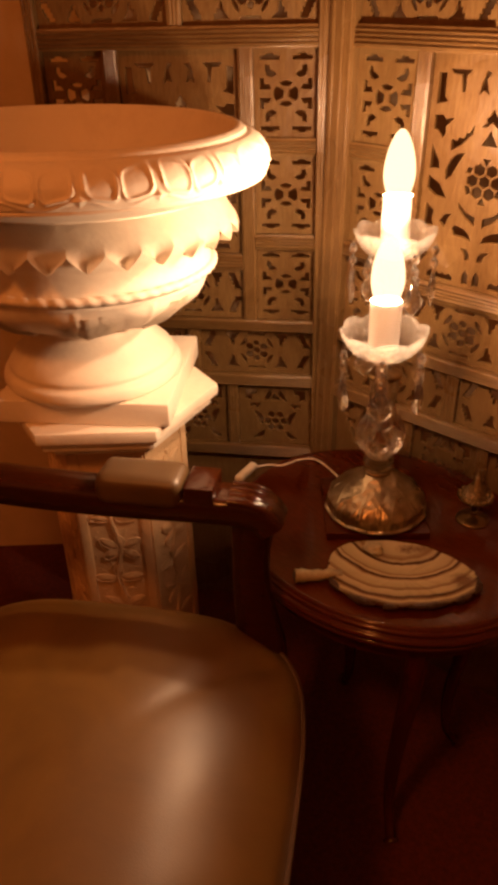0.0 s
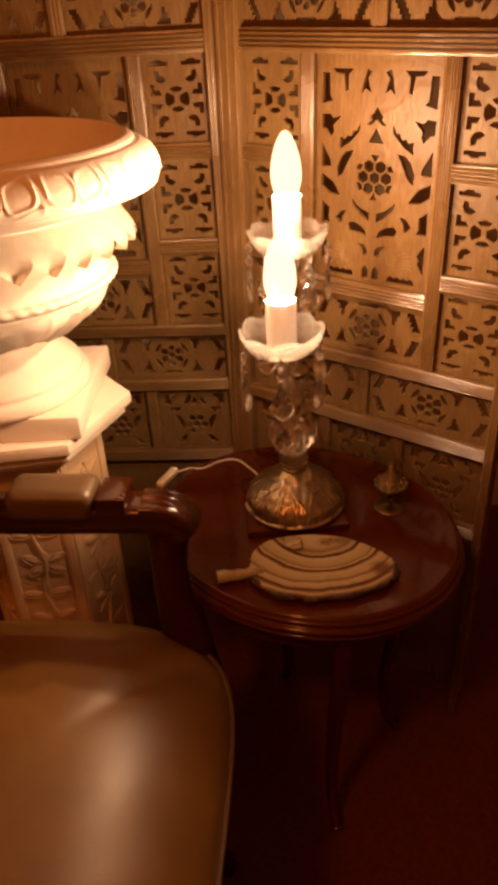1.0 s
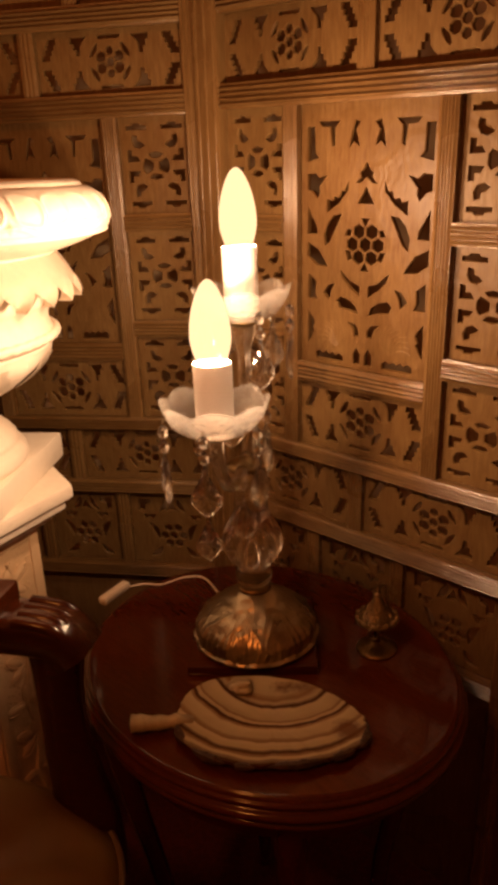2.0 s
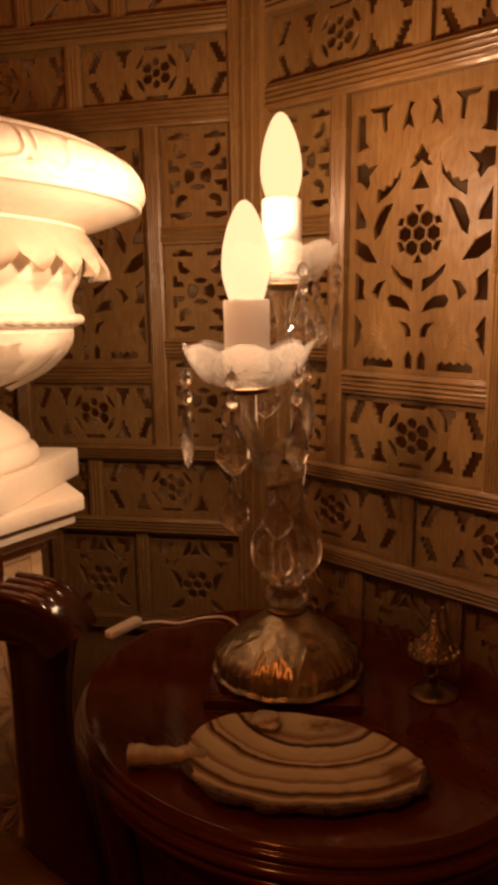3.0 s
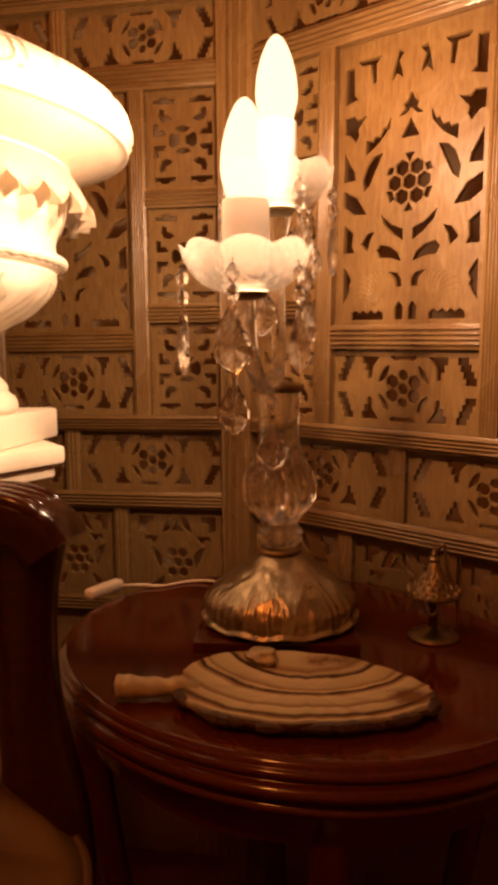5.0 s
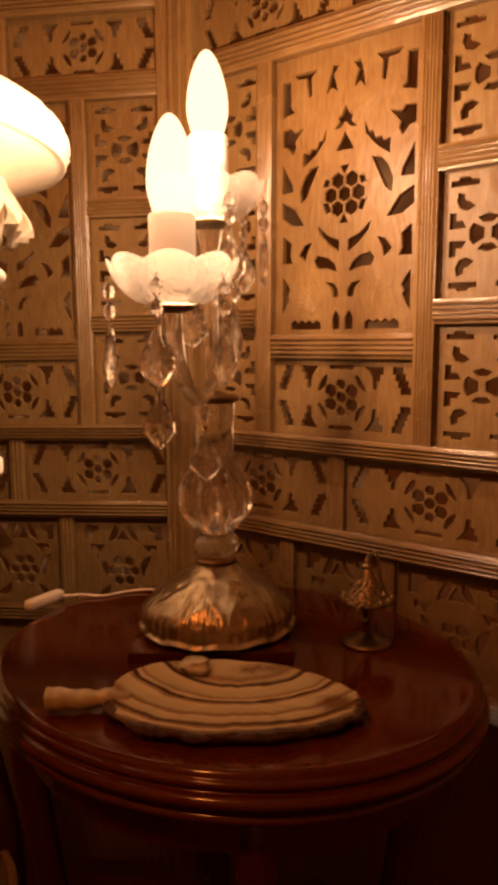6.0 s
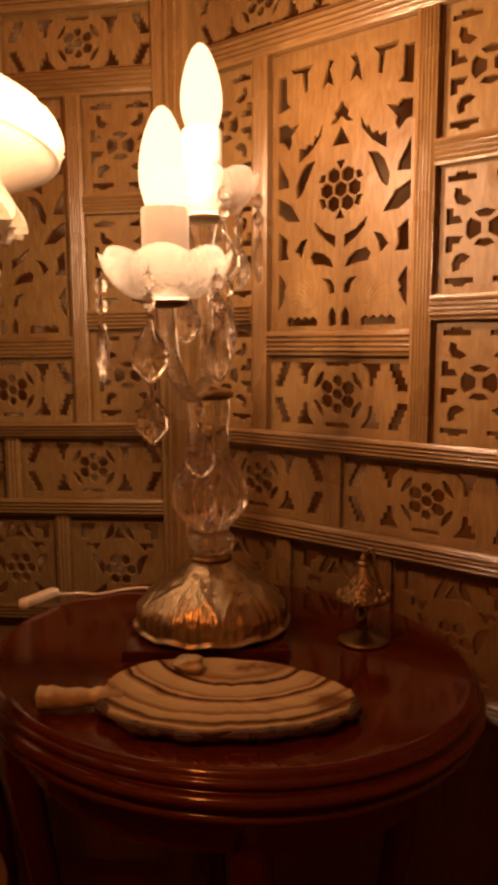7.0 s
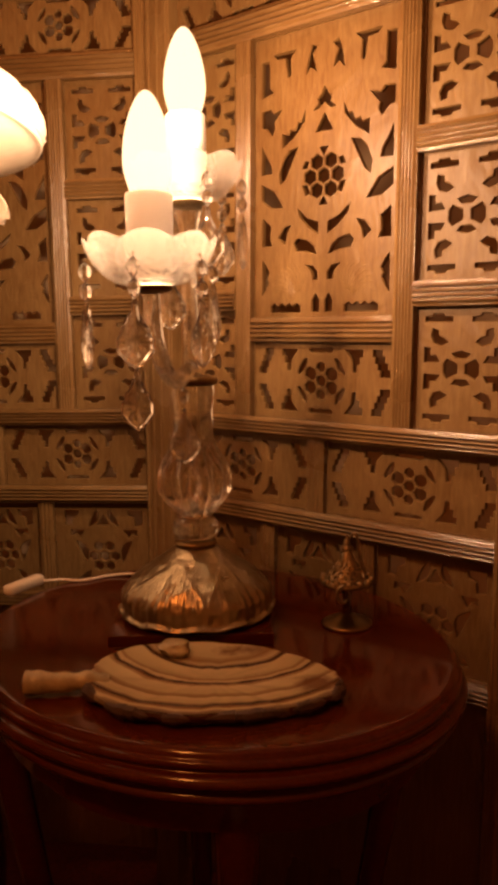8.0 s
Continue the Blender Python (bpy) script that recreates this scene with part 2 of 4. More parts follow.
def lathe(profile, n=48, swell=None, caps=True, sy=1.0):
    """A turned body from (radius, height); swell(angle, k, r, z) moves a ring's points."""
    bm = bmesh.new()
    rings = []
    for k, (r, z) in enumerate(profile):
        ring = []
        for i in range(n):
            a = 2 * math.pi * i / n
            rr, zz = swell(a, k, r, z) if swell else (r, z)
            ring.append(bm.verts.new((rr * math.cos(a), rr * math.sin(a) * sy, zz)))
        rings.append(ring)
    for a, b in zip(rings, rings[1:]):
        for i in range(n):
            bm.faces.new((a[i], a[(i + 1) % n], b[(i + 1) % n], b[i]))
    if caps:
        bm.faces.new(rings[0][::-1])
        bm.faces.new(rings[-1])
    return bm


def smooth_profile(points, steps=6):
    """A denser profile through the given points (Catmull-Rom)."""
    p = [Vector(q) for q in points]
    p = [p[0]] + p + [p[-1]]
    out = []
    for a, b, c, d in zip(p, p[1:], p[2:], p[3:]):
        for s in range(steps):
            t = s / steps
            q = 0.5 * ((2 * b) + (c - a) * t + (2 * a - 5 * b + 4 * c - d) * t * t + (3 * b - a - 3 * c + d) * t ** 3)
            out.append(tuple(q))
    out.append(tuple(p[-1]))
    return out


def box(bm, x0, x1, y0, y1, z0, z1, bevel=0.0, seg=2):
    r = bmesh.ops.create_cube(bm, size=1.0, matrix=Matrix.LocRotScale(((x0 + x1) / 2, (y0 + y1) / 2, (z0 + z1) / 2), None, (x1 - x0, y1 - y0, z1 - z0)))
    if bevel:
        edges = list({e for v in r["verts"] for e in v.link_edges})
        bmesh.ops.bevel(bm, geom=edges, offset=bevel, segments=seg, affect="EDGES", profile=0.6)
    return bm


def prism(points, z0, z1, bevel=0.0):
    bm = bmesh.new()
    f = bm.faces.new([bm.verts.new((x, y, z0)) for x, y in points])
    g = bmesh.ops.extrude_face_region(bm, geom=[f])
    bmesh.ops.translate(bm, vec=(0, 0, z1 - z0), verts=[v for v in g["geom"] if isinstance(v, bmesh.types.BMVert)])
    if bevel:
        bmesh.ops.bevel(bm, geom=bm.edges[:], offset=bevel, segments=2, affect="EDGES", profile=0.6)
    return bm


def tube(bm, points, radius, n=10, flat=1.0):
    """A round bar along points; radius may be a list."""
    pts = [Vector(p) for p in points]
    rs = radius if isinstance(radius, (list, tuple)) else [radius] * len(pts)
    rings = []
    side = None
    for i, p in enumerate(pts):
        d = (pts[min(i + 1, len(pts) - 1)] - pts[max(i - 1, 0)]).normalized()
        if side is None:
            side = d.cross(Vector((0, 0, 1)) if abs(d.z) < 0.9 else Vector((0, 1, 0))).normalized()
        side = (side - d * side.dot(d)).normalized()
        up = d.cross(side)
        rings.append([bm.verts.new(p + rs[i] * (math.cos(2 * math.pi * j / n) * side * flat + math.sin(2 * math.pi * j / n) * up)) for j in range(n)])
    for a, b in zip(rings, rings[1:]):
        for j in range(n):
            bm.faces.new((a[j], a[(j + 1) % n], b[(j + 1) % n], b[j]))
    bm.faces.new(rings[0][::-1])
    bm.faces.new(rings[-1])
    return bm


def curve(points, steps=8):
    p = [Vector(q) for q in points]
    p = [2 * p[0] - p[1]] + p + [2 * p[-1] - p[-2]]
    out = []
    for a, b, c, d in zip(p, p[1:], p[2:], p[3:]):
        for s in range(steps):
            t = s / steps
            out.append(0.5 * ((2 * b) + (c - a) * t + (2 * a - 5 * b + 4 * c - d) * t * t + (3 * b - a - 3 * c + d) * t ** 3))
    out.append(p[-2])
    return out


def moulding(length, height, depth, reeds, vertical=False, proud=0.38):
    """A reeded batten, centred, its back at y=0 and its front towards -y."""
    pts = [(0.0, -height / 2), (-depth * (0.93 - proud), -height / 2)]
    edge = height * 0.10
    step = (height - 2 * edge) / reeds
    for k in range(reeds):
        for s in range(5):
            a = math.pi * s / 4
            pts.append((-depth * (1 - proud) - depth * proud * math.sin(a), -height / 2 + edge + step * (k + 0.06 + 0.88 * s / 4)))
    pts += [(-depth * (0.93 - proud), height / 2), (0.0, height / 2)]
    bm = bmesh.new()
    ends = []
    for x in (-length / 2, length / 2):
        ends.append([bm.verts.new((h, d, x) if vertical else (x, d, h)) for d, h in pts])
    n = len(pts)
    for i in range(n):
        bm.faces.new((ends[0][i], ends[0][(i + 1) % n], ends[1][(i + 1) % n], ends[1][i]))
    bm.faces.new(ends[0])
    bm.faces.new(ends[1][::-1])
    return bm


# ---------------------------------------------------------------- pierced carving
def leaf(x, y, length, width, angle, bend=0.0, n=6):
    """A leaf-shaped opening."""
    up, down = [], []
    for i in range(n + 1):
        t = i / n
        c, w = bend * length * math.sin(math.pi * t), width / 2 * math.sin(math.pi * t) ** 0.8
        up.append(((t - 0.5) * length, c + w))
        if 0 < i < n:
            down.append(((t - 0.5) * length, c - w))
    a = radians(angle)
    return [(x + p * math.cos(a) - q * math.sin(a), y + p * math.sin(a) + q * math.cos(a)) for p, q in up + down[::-1]]


def ngon(x, y, r, n=6, turn=0.0, sy=1.0):
    return [(x + r * math.cos(radians(turn) + 2 * math.pi * i / n), y + sy * r * math.sin(radians(turn) + 2 * math.pi * i / n)) for i in range(n)]


def slot(x, y, w, h, teeth=3, up=1):
    """A slot with one ragged long side."""
    pts = [(x - w / 2, y - up * h / 2), (x + w / 2, y - up * h / 2)]
    for i in range(2 * teeth + 1):
        pts.append((x + w / 2 - w * i / (2 * teeth), y + up * (h / 2 if i % 2 else h * 0.15)))
    return pts


def steps(x0, y0, x1, y1, w, n=4):
    """A stair-shaped band from one point to the other, w wide."""
    there, back = [], []
    dx, dy = (x1 - x0) / n, (y1 - y0) / n
    s = math.copysign(1, dx)
    for i in range(n):
        there += [(x0 + i * dx, y0 + i * dy), (x0 + i * dx, y0 + (i + 1) * dy)]
        back += [(x0 + i * dx + s * w, y0 + i * dy), (x0 + i * dx + s * w, y0 + (i + 1) * dy)]
    return there + back[::-1]


def arc(x, y, r, w, a0, a1, n=6):
    a = [radians(a0 + (a1 - a0) * i / n) for i in range(n + 1)]
    return [(x + r * math.cos(t), y + r * math.sin(t)) for t in a] + [(x + (r - w * math.sin(math.pi * (i + 0.6) / (n + 1.2))) * math.cos(t), y + (r - w * math.sin(math.pi * (i + 0.6) / (n + 1.2))) * math.sin(t)) for i, t in reversed(list(enumerate(a)))]


def both(shape):
    return [shape, [(-x, y) for x, y in shape]]


def all_four(shape):
    return both(shape) + both([(x, -y) for x, y in shape])


def cluster(y, pitch, r, reach):
    out = []
    for row in range(-4, 5):
        for col in range(-4, 5):
            px, py = (col + 0.5 * (row % 2)) * pitch, row * pitch * 0.88
            d = math.hypot(px, py)
            if d <= reach:
                out.append(ngon(px, y + py, r * (1.0 if d < reach * 0.75 else 0.72), 6, 30))
    return out


def rose_holes(w, h):
    f = h / 0.072
    q = w / 2
    out = [ngon(0, 0, 0.0050 * f, 8)]
    out += [ngon(0.0130 * f * math.cos(a), 0.0125 * f * math.sin(a), (0.0046 if abs(math.cos(a)) < 0.1 else 0.0061) * f, 7, math.degrees(a)) for a in [math.pi / 6 + k * math.pi / 3 for k in range(6)]]
    out += all_four(arc(0, 0, 0.0262 * f, 0.0050 * f, 14, 52))
    out += [slot(0, 0.0275 * f, 0.027, 0.0036 * f, 3, -1), slot(0, -0.0275 * f, 0.027, 0.0036 * f, 3, 1)]
    out += all_four([(x, y * f) for x, y in ((0.0280, 0.0285), (0.0475, 0.0285), (0.0475, 0.0225), (0.0440, 0.0225), (0.0440, 0.0160), (0.0405, 0.0160), (0.0405, 0.0090), (0.0370, 0.0090), (0.0360, 0.0195), (0.0330, 0.0235))])
    out += all_four(steps(q - 0.0060, 0.0055 * f, q - 0.0175, 0.0285 * f, 0.0095, 4))
    return out


def small_holes(h):
    f = h / 0.110
    out = both([(0.0040, 0.0040), (0.0130, 0.0085), (0.0160, 0.0045), (0.0162, -0.0045), (0.0130, -0.0085), (0.0040, -0.0040)])
    for s in (1, -1):
        out.append([(x, s * y) for x, y in ((-0.0085, 0.0135), (0, 0.0155), (0.0085, 0.0135), (0.0045, 0.0098), (-0.0045, 0.0098))])
    for shape in (
        ((0.0095, 0.0415), (0.0345, 0.0415), (0.0345, 0.0455), (0.0280, 0.0455), (0.0265, 0.0480), (0.0180, 0.0480), (0.0165, 0.0455), (0.0095, 0.0450)),
        ((0.0130, 0.0235), (0.0190, 0.0205), (0.0255, 0.0225), (0.0285, 0.0285), (0.0275, 0.0350), (0.0225, 0.0335), (0.0220, 0.0285), (0.0175, 0.0270)),
        ((0.0205, 0.0060), (0.0350, 0.0055), (0.0350, 0.0185), (0.0300, 0.0180), (0.0300, 0.0110), (0.0240, 0.0112)),
    ):
        out += all_four([(x, y * f) for x, y in shape])
    return out


def big_holes():
    """Right half of the flowering plant; the left half mirrors it."""
    out = []
    for row, cols in ((0, (-1, 0, 1)), (1, (-0.5, 0.5)), (-1, (-0.5, 0.5))):
        out += [ngon(c * 0.0158, -0.0018 + row * 0.0133, 0.0071, 6, 30) for c in cols]
    out += [ngon(0, 0.0222, 0.0052, 3, -90), ngon(0, -0.0262, 0.0052, 3, 90)]
    out += both([(0.0172, 0.0128), (0.0215, 0.0132), (0.0245, 0.0075), (0.0190, 0.0070)]) + both([(0.0190, -0.0095), (0.0245, -0.0090), (0.0205, -0.0185), (0.0160, -0.0165)])
    out += [[(0, 0.0560), (-0.0092, 0.0400), (0.0092, 0.0400)]]
    # palmette over the flower, and the ragged leaves that reach to the top border
    out += [[(0, 0.0800), (-0.0040, 0.0725), (-0.0075, 0.0700), (-0.0060, 0.0655), (-0.0125, 0.0600), (-0.0070, 0.0610), (0, 0.0668), (0.0070, 0.0610), (0.0125, 0.0600), (0.0060, 0.0655), (0.0075, 0.0700), (0.0040, 0.0725)]]
    out += both([(0.0095, 0.1180), (0.0150, 0.1115), (0.0125, 0.1040), (0.0100, 0.0960), (0.0160, 0.1010), (0.0215, 0.0945), (0.0190, 0.1060), (0.0175, 0.1120), (0.0150, 0.1200)])
    out += both([(0.0340, 0.1200), (0.0600, 0.1200), (0.0560, 0.1160), (0.0455, 0.1150), (0.0430, 0.0960), (0.0400, 0.0975), (0.0405, 0.1140)])
    out += both([(0.0662, 0.1150), (0.0748, 0.1150), (0.0748, 0.0815), (0.0610, 0.0850), (0.0655, 0.0890)])
    out += both([(0.0495, 0.0670), (0.0600, 0.0640), (0.0650, 0.0690), (0.0748, 0.0680), (0.0745, 0.0530), (0.0690, 0.0520), (0.0620, 0.0440), (0.0590, 0.0500), (0.0605, 0.0560)])
    # leaves on their stalks, from the flower down to the root
    out += both([(0.0215, 0.0625), (0.0235, 0.0520), (0.0350, 0.0395), (0.0490, 0.0300), (0.0490, 0.0430), (0.0420, 0.0410), (0.0395, 0.0455), (0.0335, 0.0445), (0.0300, 0.0520), (0.0265, 0.0510)])
    out += both([(0.0305, 0.0285), (0.0400, 0.0262), (0.0470, 0.0195), (0.0525, 0.0060), (0.0515, -0.0050), (0.0455, 0.0000), (0.0395, 0.0120)])
    out += both([(0.0745, 0.0350), (0.0745, 0.0070), (0.0620, 0.0075), (0.0635, 0.0150), (0.0690, 0.0230)])
    out += both([(0.0748, -0.0030), (0.0748, -0.0180), (0.0630, -0.0260), (0.0480, -0.0275), (0.0530, -0.0210), (0.0600, -0.0110)])
    out += both([(0.0735, -0.0370), (0.0740, -0.0640), (0.0615, -0.0640), (0.0650, -0.0575), (0.0635, -0.0450)])
    out += both([(0.0380, -0.0455), (0.0455, -0.0480), (0.0530, -0.0570), (0.0455, -0.0640), (0.0435, -0.0540)])
    out += both([(0.0305, -0.0300), (0.0270, -0.0385), (0.0160, -0.0490), (0.0055, -0.0560), (0.0060, -0.0455), (0.0180, -0.0415)])
    out += both([(0.0070, -0.0755), (0.0110, -0.0680), (0.0190, -0.0620), (0.0300, -0.0595), (0.0345, -0.0640), (0.0310, -0.0710), (0.0200, -0.0715)])
    out += both([(0.0058, -0.1000), (0.0065, -0.0930), (0.0110, -0.0875), (0.0200, -0.0855), (0.0130, -0.0915), (0.0110, -0.1000)])
    # ragged border
    out += both([(0.0735, -0.0790), (0.0740, -0.1150), (0.0695, -0.1075), (0.0660, -0.1010), (0.0680, -0.0975), (0.0650, -0.0915), (0.0690, -0.0850)])
    out += both(slot(0.0075, -0.1230, 0.0075, 0.0175, 1, 1)) + both(slot(0.0440, -0.1275, 0.036, 0.0085, 4, 1))
    return out


def feathering():
    """Fans of shallow carved strokes on the plain ground beside the plant."""
    bm = bmesh.new()
    for side in (-1, 1):
        for k in range(9):
            a = radians(8 + 11 * k)
            pts = []
            for i in range(6):
                d = 0.006 + (0.030 - 0.0012 * abs(k - 3)) * i / 5
                b = a + 0.22 * math.sin(math.pi * i / 5)
                pts.append((side * (0.0275 + d * math.cos(b)), 0.0002, -0.1165 + d * math.sin(b)))
            tube(bm, pts, 0.0006, 6)
    return bm


def square_holes(w):
    out = cluster(-0.014, 0.0139, 0.0060, 0.0200)
    out += [ngon(0, 0.0300, 0.0090, 3, 90)] + both(leaf(0.0130, 0.0340, 0.024, 0.0075, 118, 0.1))
    q = w / 2
    out += both([(q - 0.012, 0.044), (q - 0.030, 0.044), (q - 0.028, 0.037), (q - 0.021, 0.034), (q - 0.020, 0.024), (q - 0.012, 0.026)])
    out += both([(q - 0.036, 0.019), (q - 0.019, 0.019), (q - 0.019, 0.012), (q - 0.025, 0.015), (q - 0.029, 0.009), (q - 0.033, 0.014)])
    out += both(leaf(0.0290, -0.0080, 0.030, 0.0085, 66, 0.12)) + both(leaf(0.0270, -0.0400, 0.024, 0.0080, 140, 0.12))
    return out


def widened(pts, d):
    """The outline pushed outwards by d at each corner."""
    area = sum(a[0] * b[1] - b[0] * a[1] for a, b in zip(pts, pts[1:] + pts[:1]))
    s = 1 if area > 0 else -1
    out = []
    for (ax, ay), (bx, by), (cx, cy) in zip(pts[-1:] + pts[:-1], pts, pts[1:] + pts[:1]):
        u, v = Vector((bx - ax, by - ay)).normalized(), Vector((cx - bx, cy - by)).normalized()
        m = Vector((u.y + v.y, -u.x - v.x))
        m = m.normalized() if m.length > 0.3 else Vector((0, 0))
        out.append((bx + s * d * m.x, by + s * d * m.y))
    return out


def pierced(w, h, holes, thick=0.007, lip=0.0011):
    """A board with openings cut through it, their front edges eased, its face at y=0."""
    bm = bmesh.new()
    rim = [(-w / 2, -h / 2), (w / 2, -h / 2), (w / 2, h / 2), (-w / 2, h / 2)]
    loops = [[bm.verts.new((x, 0, y)) for x, y in pts] for pts in [rim] + [widened(p, lip) for p in holes]]
    edges = [bm.edges.new((a, b)) for lp in loops for a, b in zip(lp, lp[1:] + lp[:1])]
    bmesh.ops.triangle_fill(bm, edges=edges, use_beauty=True, use_dissolve=False, normal=(0, -1, 0))
    front = bm.faces[:]
    back = {v: bm.verts.new((v.co.x, thick, v.co.z)) for v in bm.verts[:]}
    for f in front:
        bm.faces.new([back[v] for v in reversed(f.verts)])
    for lp, pts in zip(loops, [None] + list(holes)):
        mid = lp if pts is None else [bm.verts.new((x, lip * 1.5, y)) for x, y in pts]
        n = len(lp)
        for i in range(n):
            j = (i + 1) % n
            if pts is not None:
                bm.faces.new((lp[i], lp[j], mid[j], mid[i]))
            bm.faces.new((mid[i], mid[j], back[lp[j]], back[lp[i]]))
    return bm


# ---------------------------------------------------------------- the room
def slab_box(name, a, b, material, label, category):
    bm = bmesh.new()
    box(bm, a[0], b[0], a[1], b[1], a[2], b[2])
    return solid(name, bm, material, (0, 0, 0), label, category, kind="structure", smooth=False)


slab_box("floor", (-1.8, -1.7, FLOOR - 0.05), (1.9, 1.75, FLOOR), CARPET, "dark red-brown carpeted floor of a dim room", "floor")
slab_box("ceiling", (-1.8, -1.7, 2.35), (1.9, 1.75, 2.40), CEIL, "plain pale painted ceiling", "ceiling")
slab_box("wall_north", (-1.8, 1.42, FLOOR), (1.9, 1.52, 2.35), WALL, "plain painted wall behind the carved screen", "wall")
slab_box("wall_south", (-1.8, -1.7, FLOOR), (1.9, -1.6, 2.35), WALL, "plain painted wall of the room", "wall")
slab_box("wall_west", (-1.8, -1.6, FLOOR), (-1.7, 1.65, 2.35), WALL, "plain painted wall of the room", "wall")
slab_box("wall_east", (1.8, -1.6, FLOOR), (1.9, 1.65, 2.35), WALL, "plain painted wall of the room", "wall")

# dim warm fill light, added unseen under the ceiling to lift dark parts
ceiling_fill = thing("ceiling_fill", (-0.55, -0.35, 2.345), "added dim warm fill light, an unseen flush ceiling fixture with a glass bowl", "ceiling light")
part("rose", lathe([(0.10, -0.012), (0.11, -0.004), (0.11, 0.003)], 40), BRASS, ceiling_fill)
part("bowl", lathe(smooth_profile([(0.004, -0.075), (0.06, -0.066), (0.095, -0.042), (0.105, -0.012)], 4), 40, caps=False), DIM, ceiling_fill, "glowing frosted glass bowl of the added fill light")
room = bpy.data.lights.new("fill_lamp", "POINT")
room.energy, room.color, room.shadow_soft_size = FILL_WATTS, FILL, 0.12
fill_ob = new("fill_lamp", room)
fill_ob.parent = ceiling_fill
fill_ob.matrix_basis = Matrix.Translation((0, 0, -0.16))

# ---------------------------------------------------------------- folding screen
IN, COL0, COL1 = 0.190, 0.083, 0.103
MESHES = {}


def shared(key, make, material, smooth=True):
    if key not in MESHES:
        MESHES[key] = mesh_of(key[0], make(), material, smooth, 35)
    return MESHES[key]


def rail(leafob, v0, v1, z0, z1, depth=0.014, reeds=4):
    key = ("rail", round(v1 - v0, 4), round(z1 - z0, 4), reeds)
    part("rail", shared(key, lambda: moulding(v1 - v0, z1 - z0, depth, reeds, False, 0.24), FRAME_H), FRAME_H, leafob, at=((v0 + v1) / 2, 0.002, (z0 + z1) / 2))


def stile(leafob, v0, v1, z0, z1, depth=0.008, reeds=3):
    key = ("stile", round(v1 - v0, 4), round(z1 - z0, 4), reeds)
    part("stile", shared(key, lambda: moulding(z1 - z0, v1 - v0, depth, reeds, True, 0.13), FRAME), FRAME, leafob, at=((v0 + v1) / 2, 0.002, (z0 + z1) / 2))


def panel(leafob, kind, v0, v1, z0, z1, depth=0.0):
    w, h = v1 - v0, z1 - z0
    holes = {"rose": lambda: rose_holes(w, h), "small": lambda: small_holes(h), "big": big_holes, "square": lambda: square_holes(w)}[kind]
    key = ("carved_panel", kind, round(w, 4), round(h, 4))
    part("carved_panel", shared(key, lambda: pierced(w, h, holes()), CARVED), CARVED, leafob, at=((v0 + v1) / 2, 0.003 + depth, (z0 + z1) / 2))
    if kind == "big":
        tagged(part("feather_carving", shared(("feather_carving",), feathering, CARVED), CARVED, leafob, at=((v0 + v1) / 2, 0.003 + depth, (z0 + z1) / 2)), kind="stuff")


def screen_leaf(parent, at, turn, lift, left_post=0.015, right_post=0.015, sag=0.0):
    """One leaf of the screen; heights are those of the plan, lifted a little."""
    low, high = FLOOR, 1.46
    bm = bmesh.new()
    for x0, x1 in ((-IN - left_post, -IN), (IN, IN + right_post)):
        box(bm, x0, x1, -0.012, 0.016, low + 0.006, high, 0.003)
        for k in range(3):
            c = x0 + (x1 - x0) * (k + 0.5) / 3
            tube(bm, [(c, -0.0105, low + 0.06), (c, -0.0105, high - 0.01)], 0.0032, 6)
    ob = part("leaf", bm, FRAME, parent, at=at, turn=turn)
    pivot = Matrix.Translation((0, 0, 0.90 * S))
    ob.matrix_basis = ob.matrix_basis @ pivot @ Matrix.Rotation(radians(sag), 4, "Y") @ pivot.inverted()
    z = [v + lift for v in (0.455, 0.477, 0.588, 0.609, 0.683, 0.702, 0.781, 0.805, 1.079, 1.106, 1.1755, 1.2005, 1.3185, 1.3405)]
    for k in (0, 2, 4, 8, 10, 12):
        rail(ob, -IN, IN, z[k], z[k + 1])
    for k in (3, 9):
        panel(ob, "rose", -IN, -0.010, z[k], z[k + 1])
        panel(ob, "rose", 0.010, IN, z[k], z[k + 1])
        stile(ob, -0.010, 0.010, z[k], z[k + 1])
    for k in (1, 11):
        for a, b in ((-IN, -0.069), (-0.051, 0.051), (0.069, IN)):
            panel(ob, "square", a, b, z[k], z[k + 1])
        stile(ob, -0.069, -0.051, z[k], z[k + 1])
        stile(ob, 0.051, 0.069, z[k], z[k + 1])
    for s in (-1, 1):
        stile(ob, min(s * COL0, s * COL1), max(s * COL0, s * COL1), z[5], z[8], 0.010, 5)
        a, b = min(s * COL1, s * IN), max(s * COL1, s * IN)
        cut = [z[5], 0.813 + lift, 0.835 + lift, 0.946 + lift, 0.968 + lift, z[8]]
        for k in (0, 2, 4):
            panel(ob, "small", a, b, cut[k], cut[k + 1])
        for k in (1, 3):
            rail(ob, a, b, cut[k], cut[k + 1], 0.012)
    panel(ob, "rose", -COL0, COL0, z[5], z[6])
    rail(ob, -COL0, COL0, z[6], z[7], 0.009)
    panel(ob, "big", -COL0, COL0, z[7], z[8])
    bm = bmesh.new()
    box(bm, -IN, IN, 0.002, 0.012, low + 0.05, z[0], 0.002)
    part("lower_board", bm, FRAME, ob)
    bm = bmesh.new()
    box(bm, -IN, IN, 0.002, 0.012, z[13], high - 0.002, 0.002)
    part("top_board", bm, FRAME, ob)
    return ob


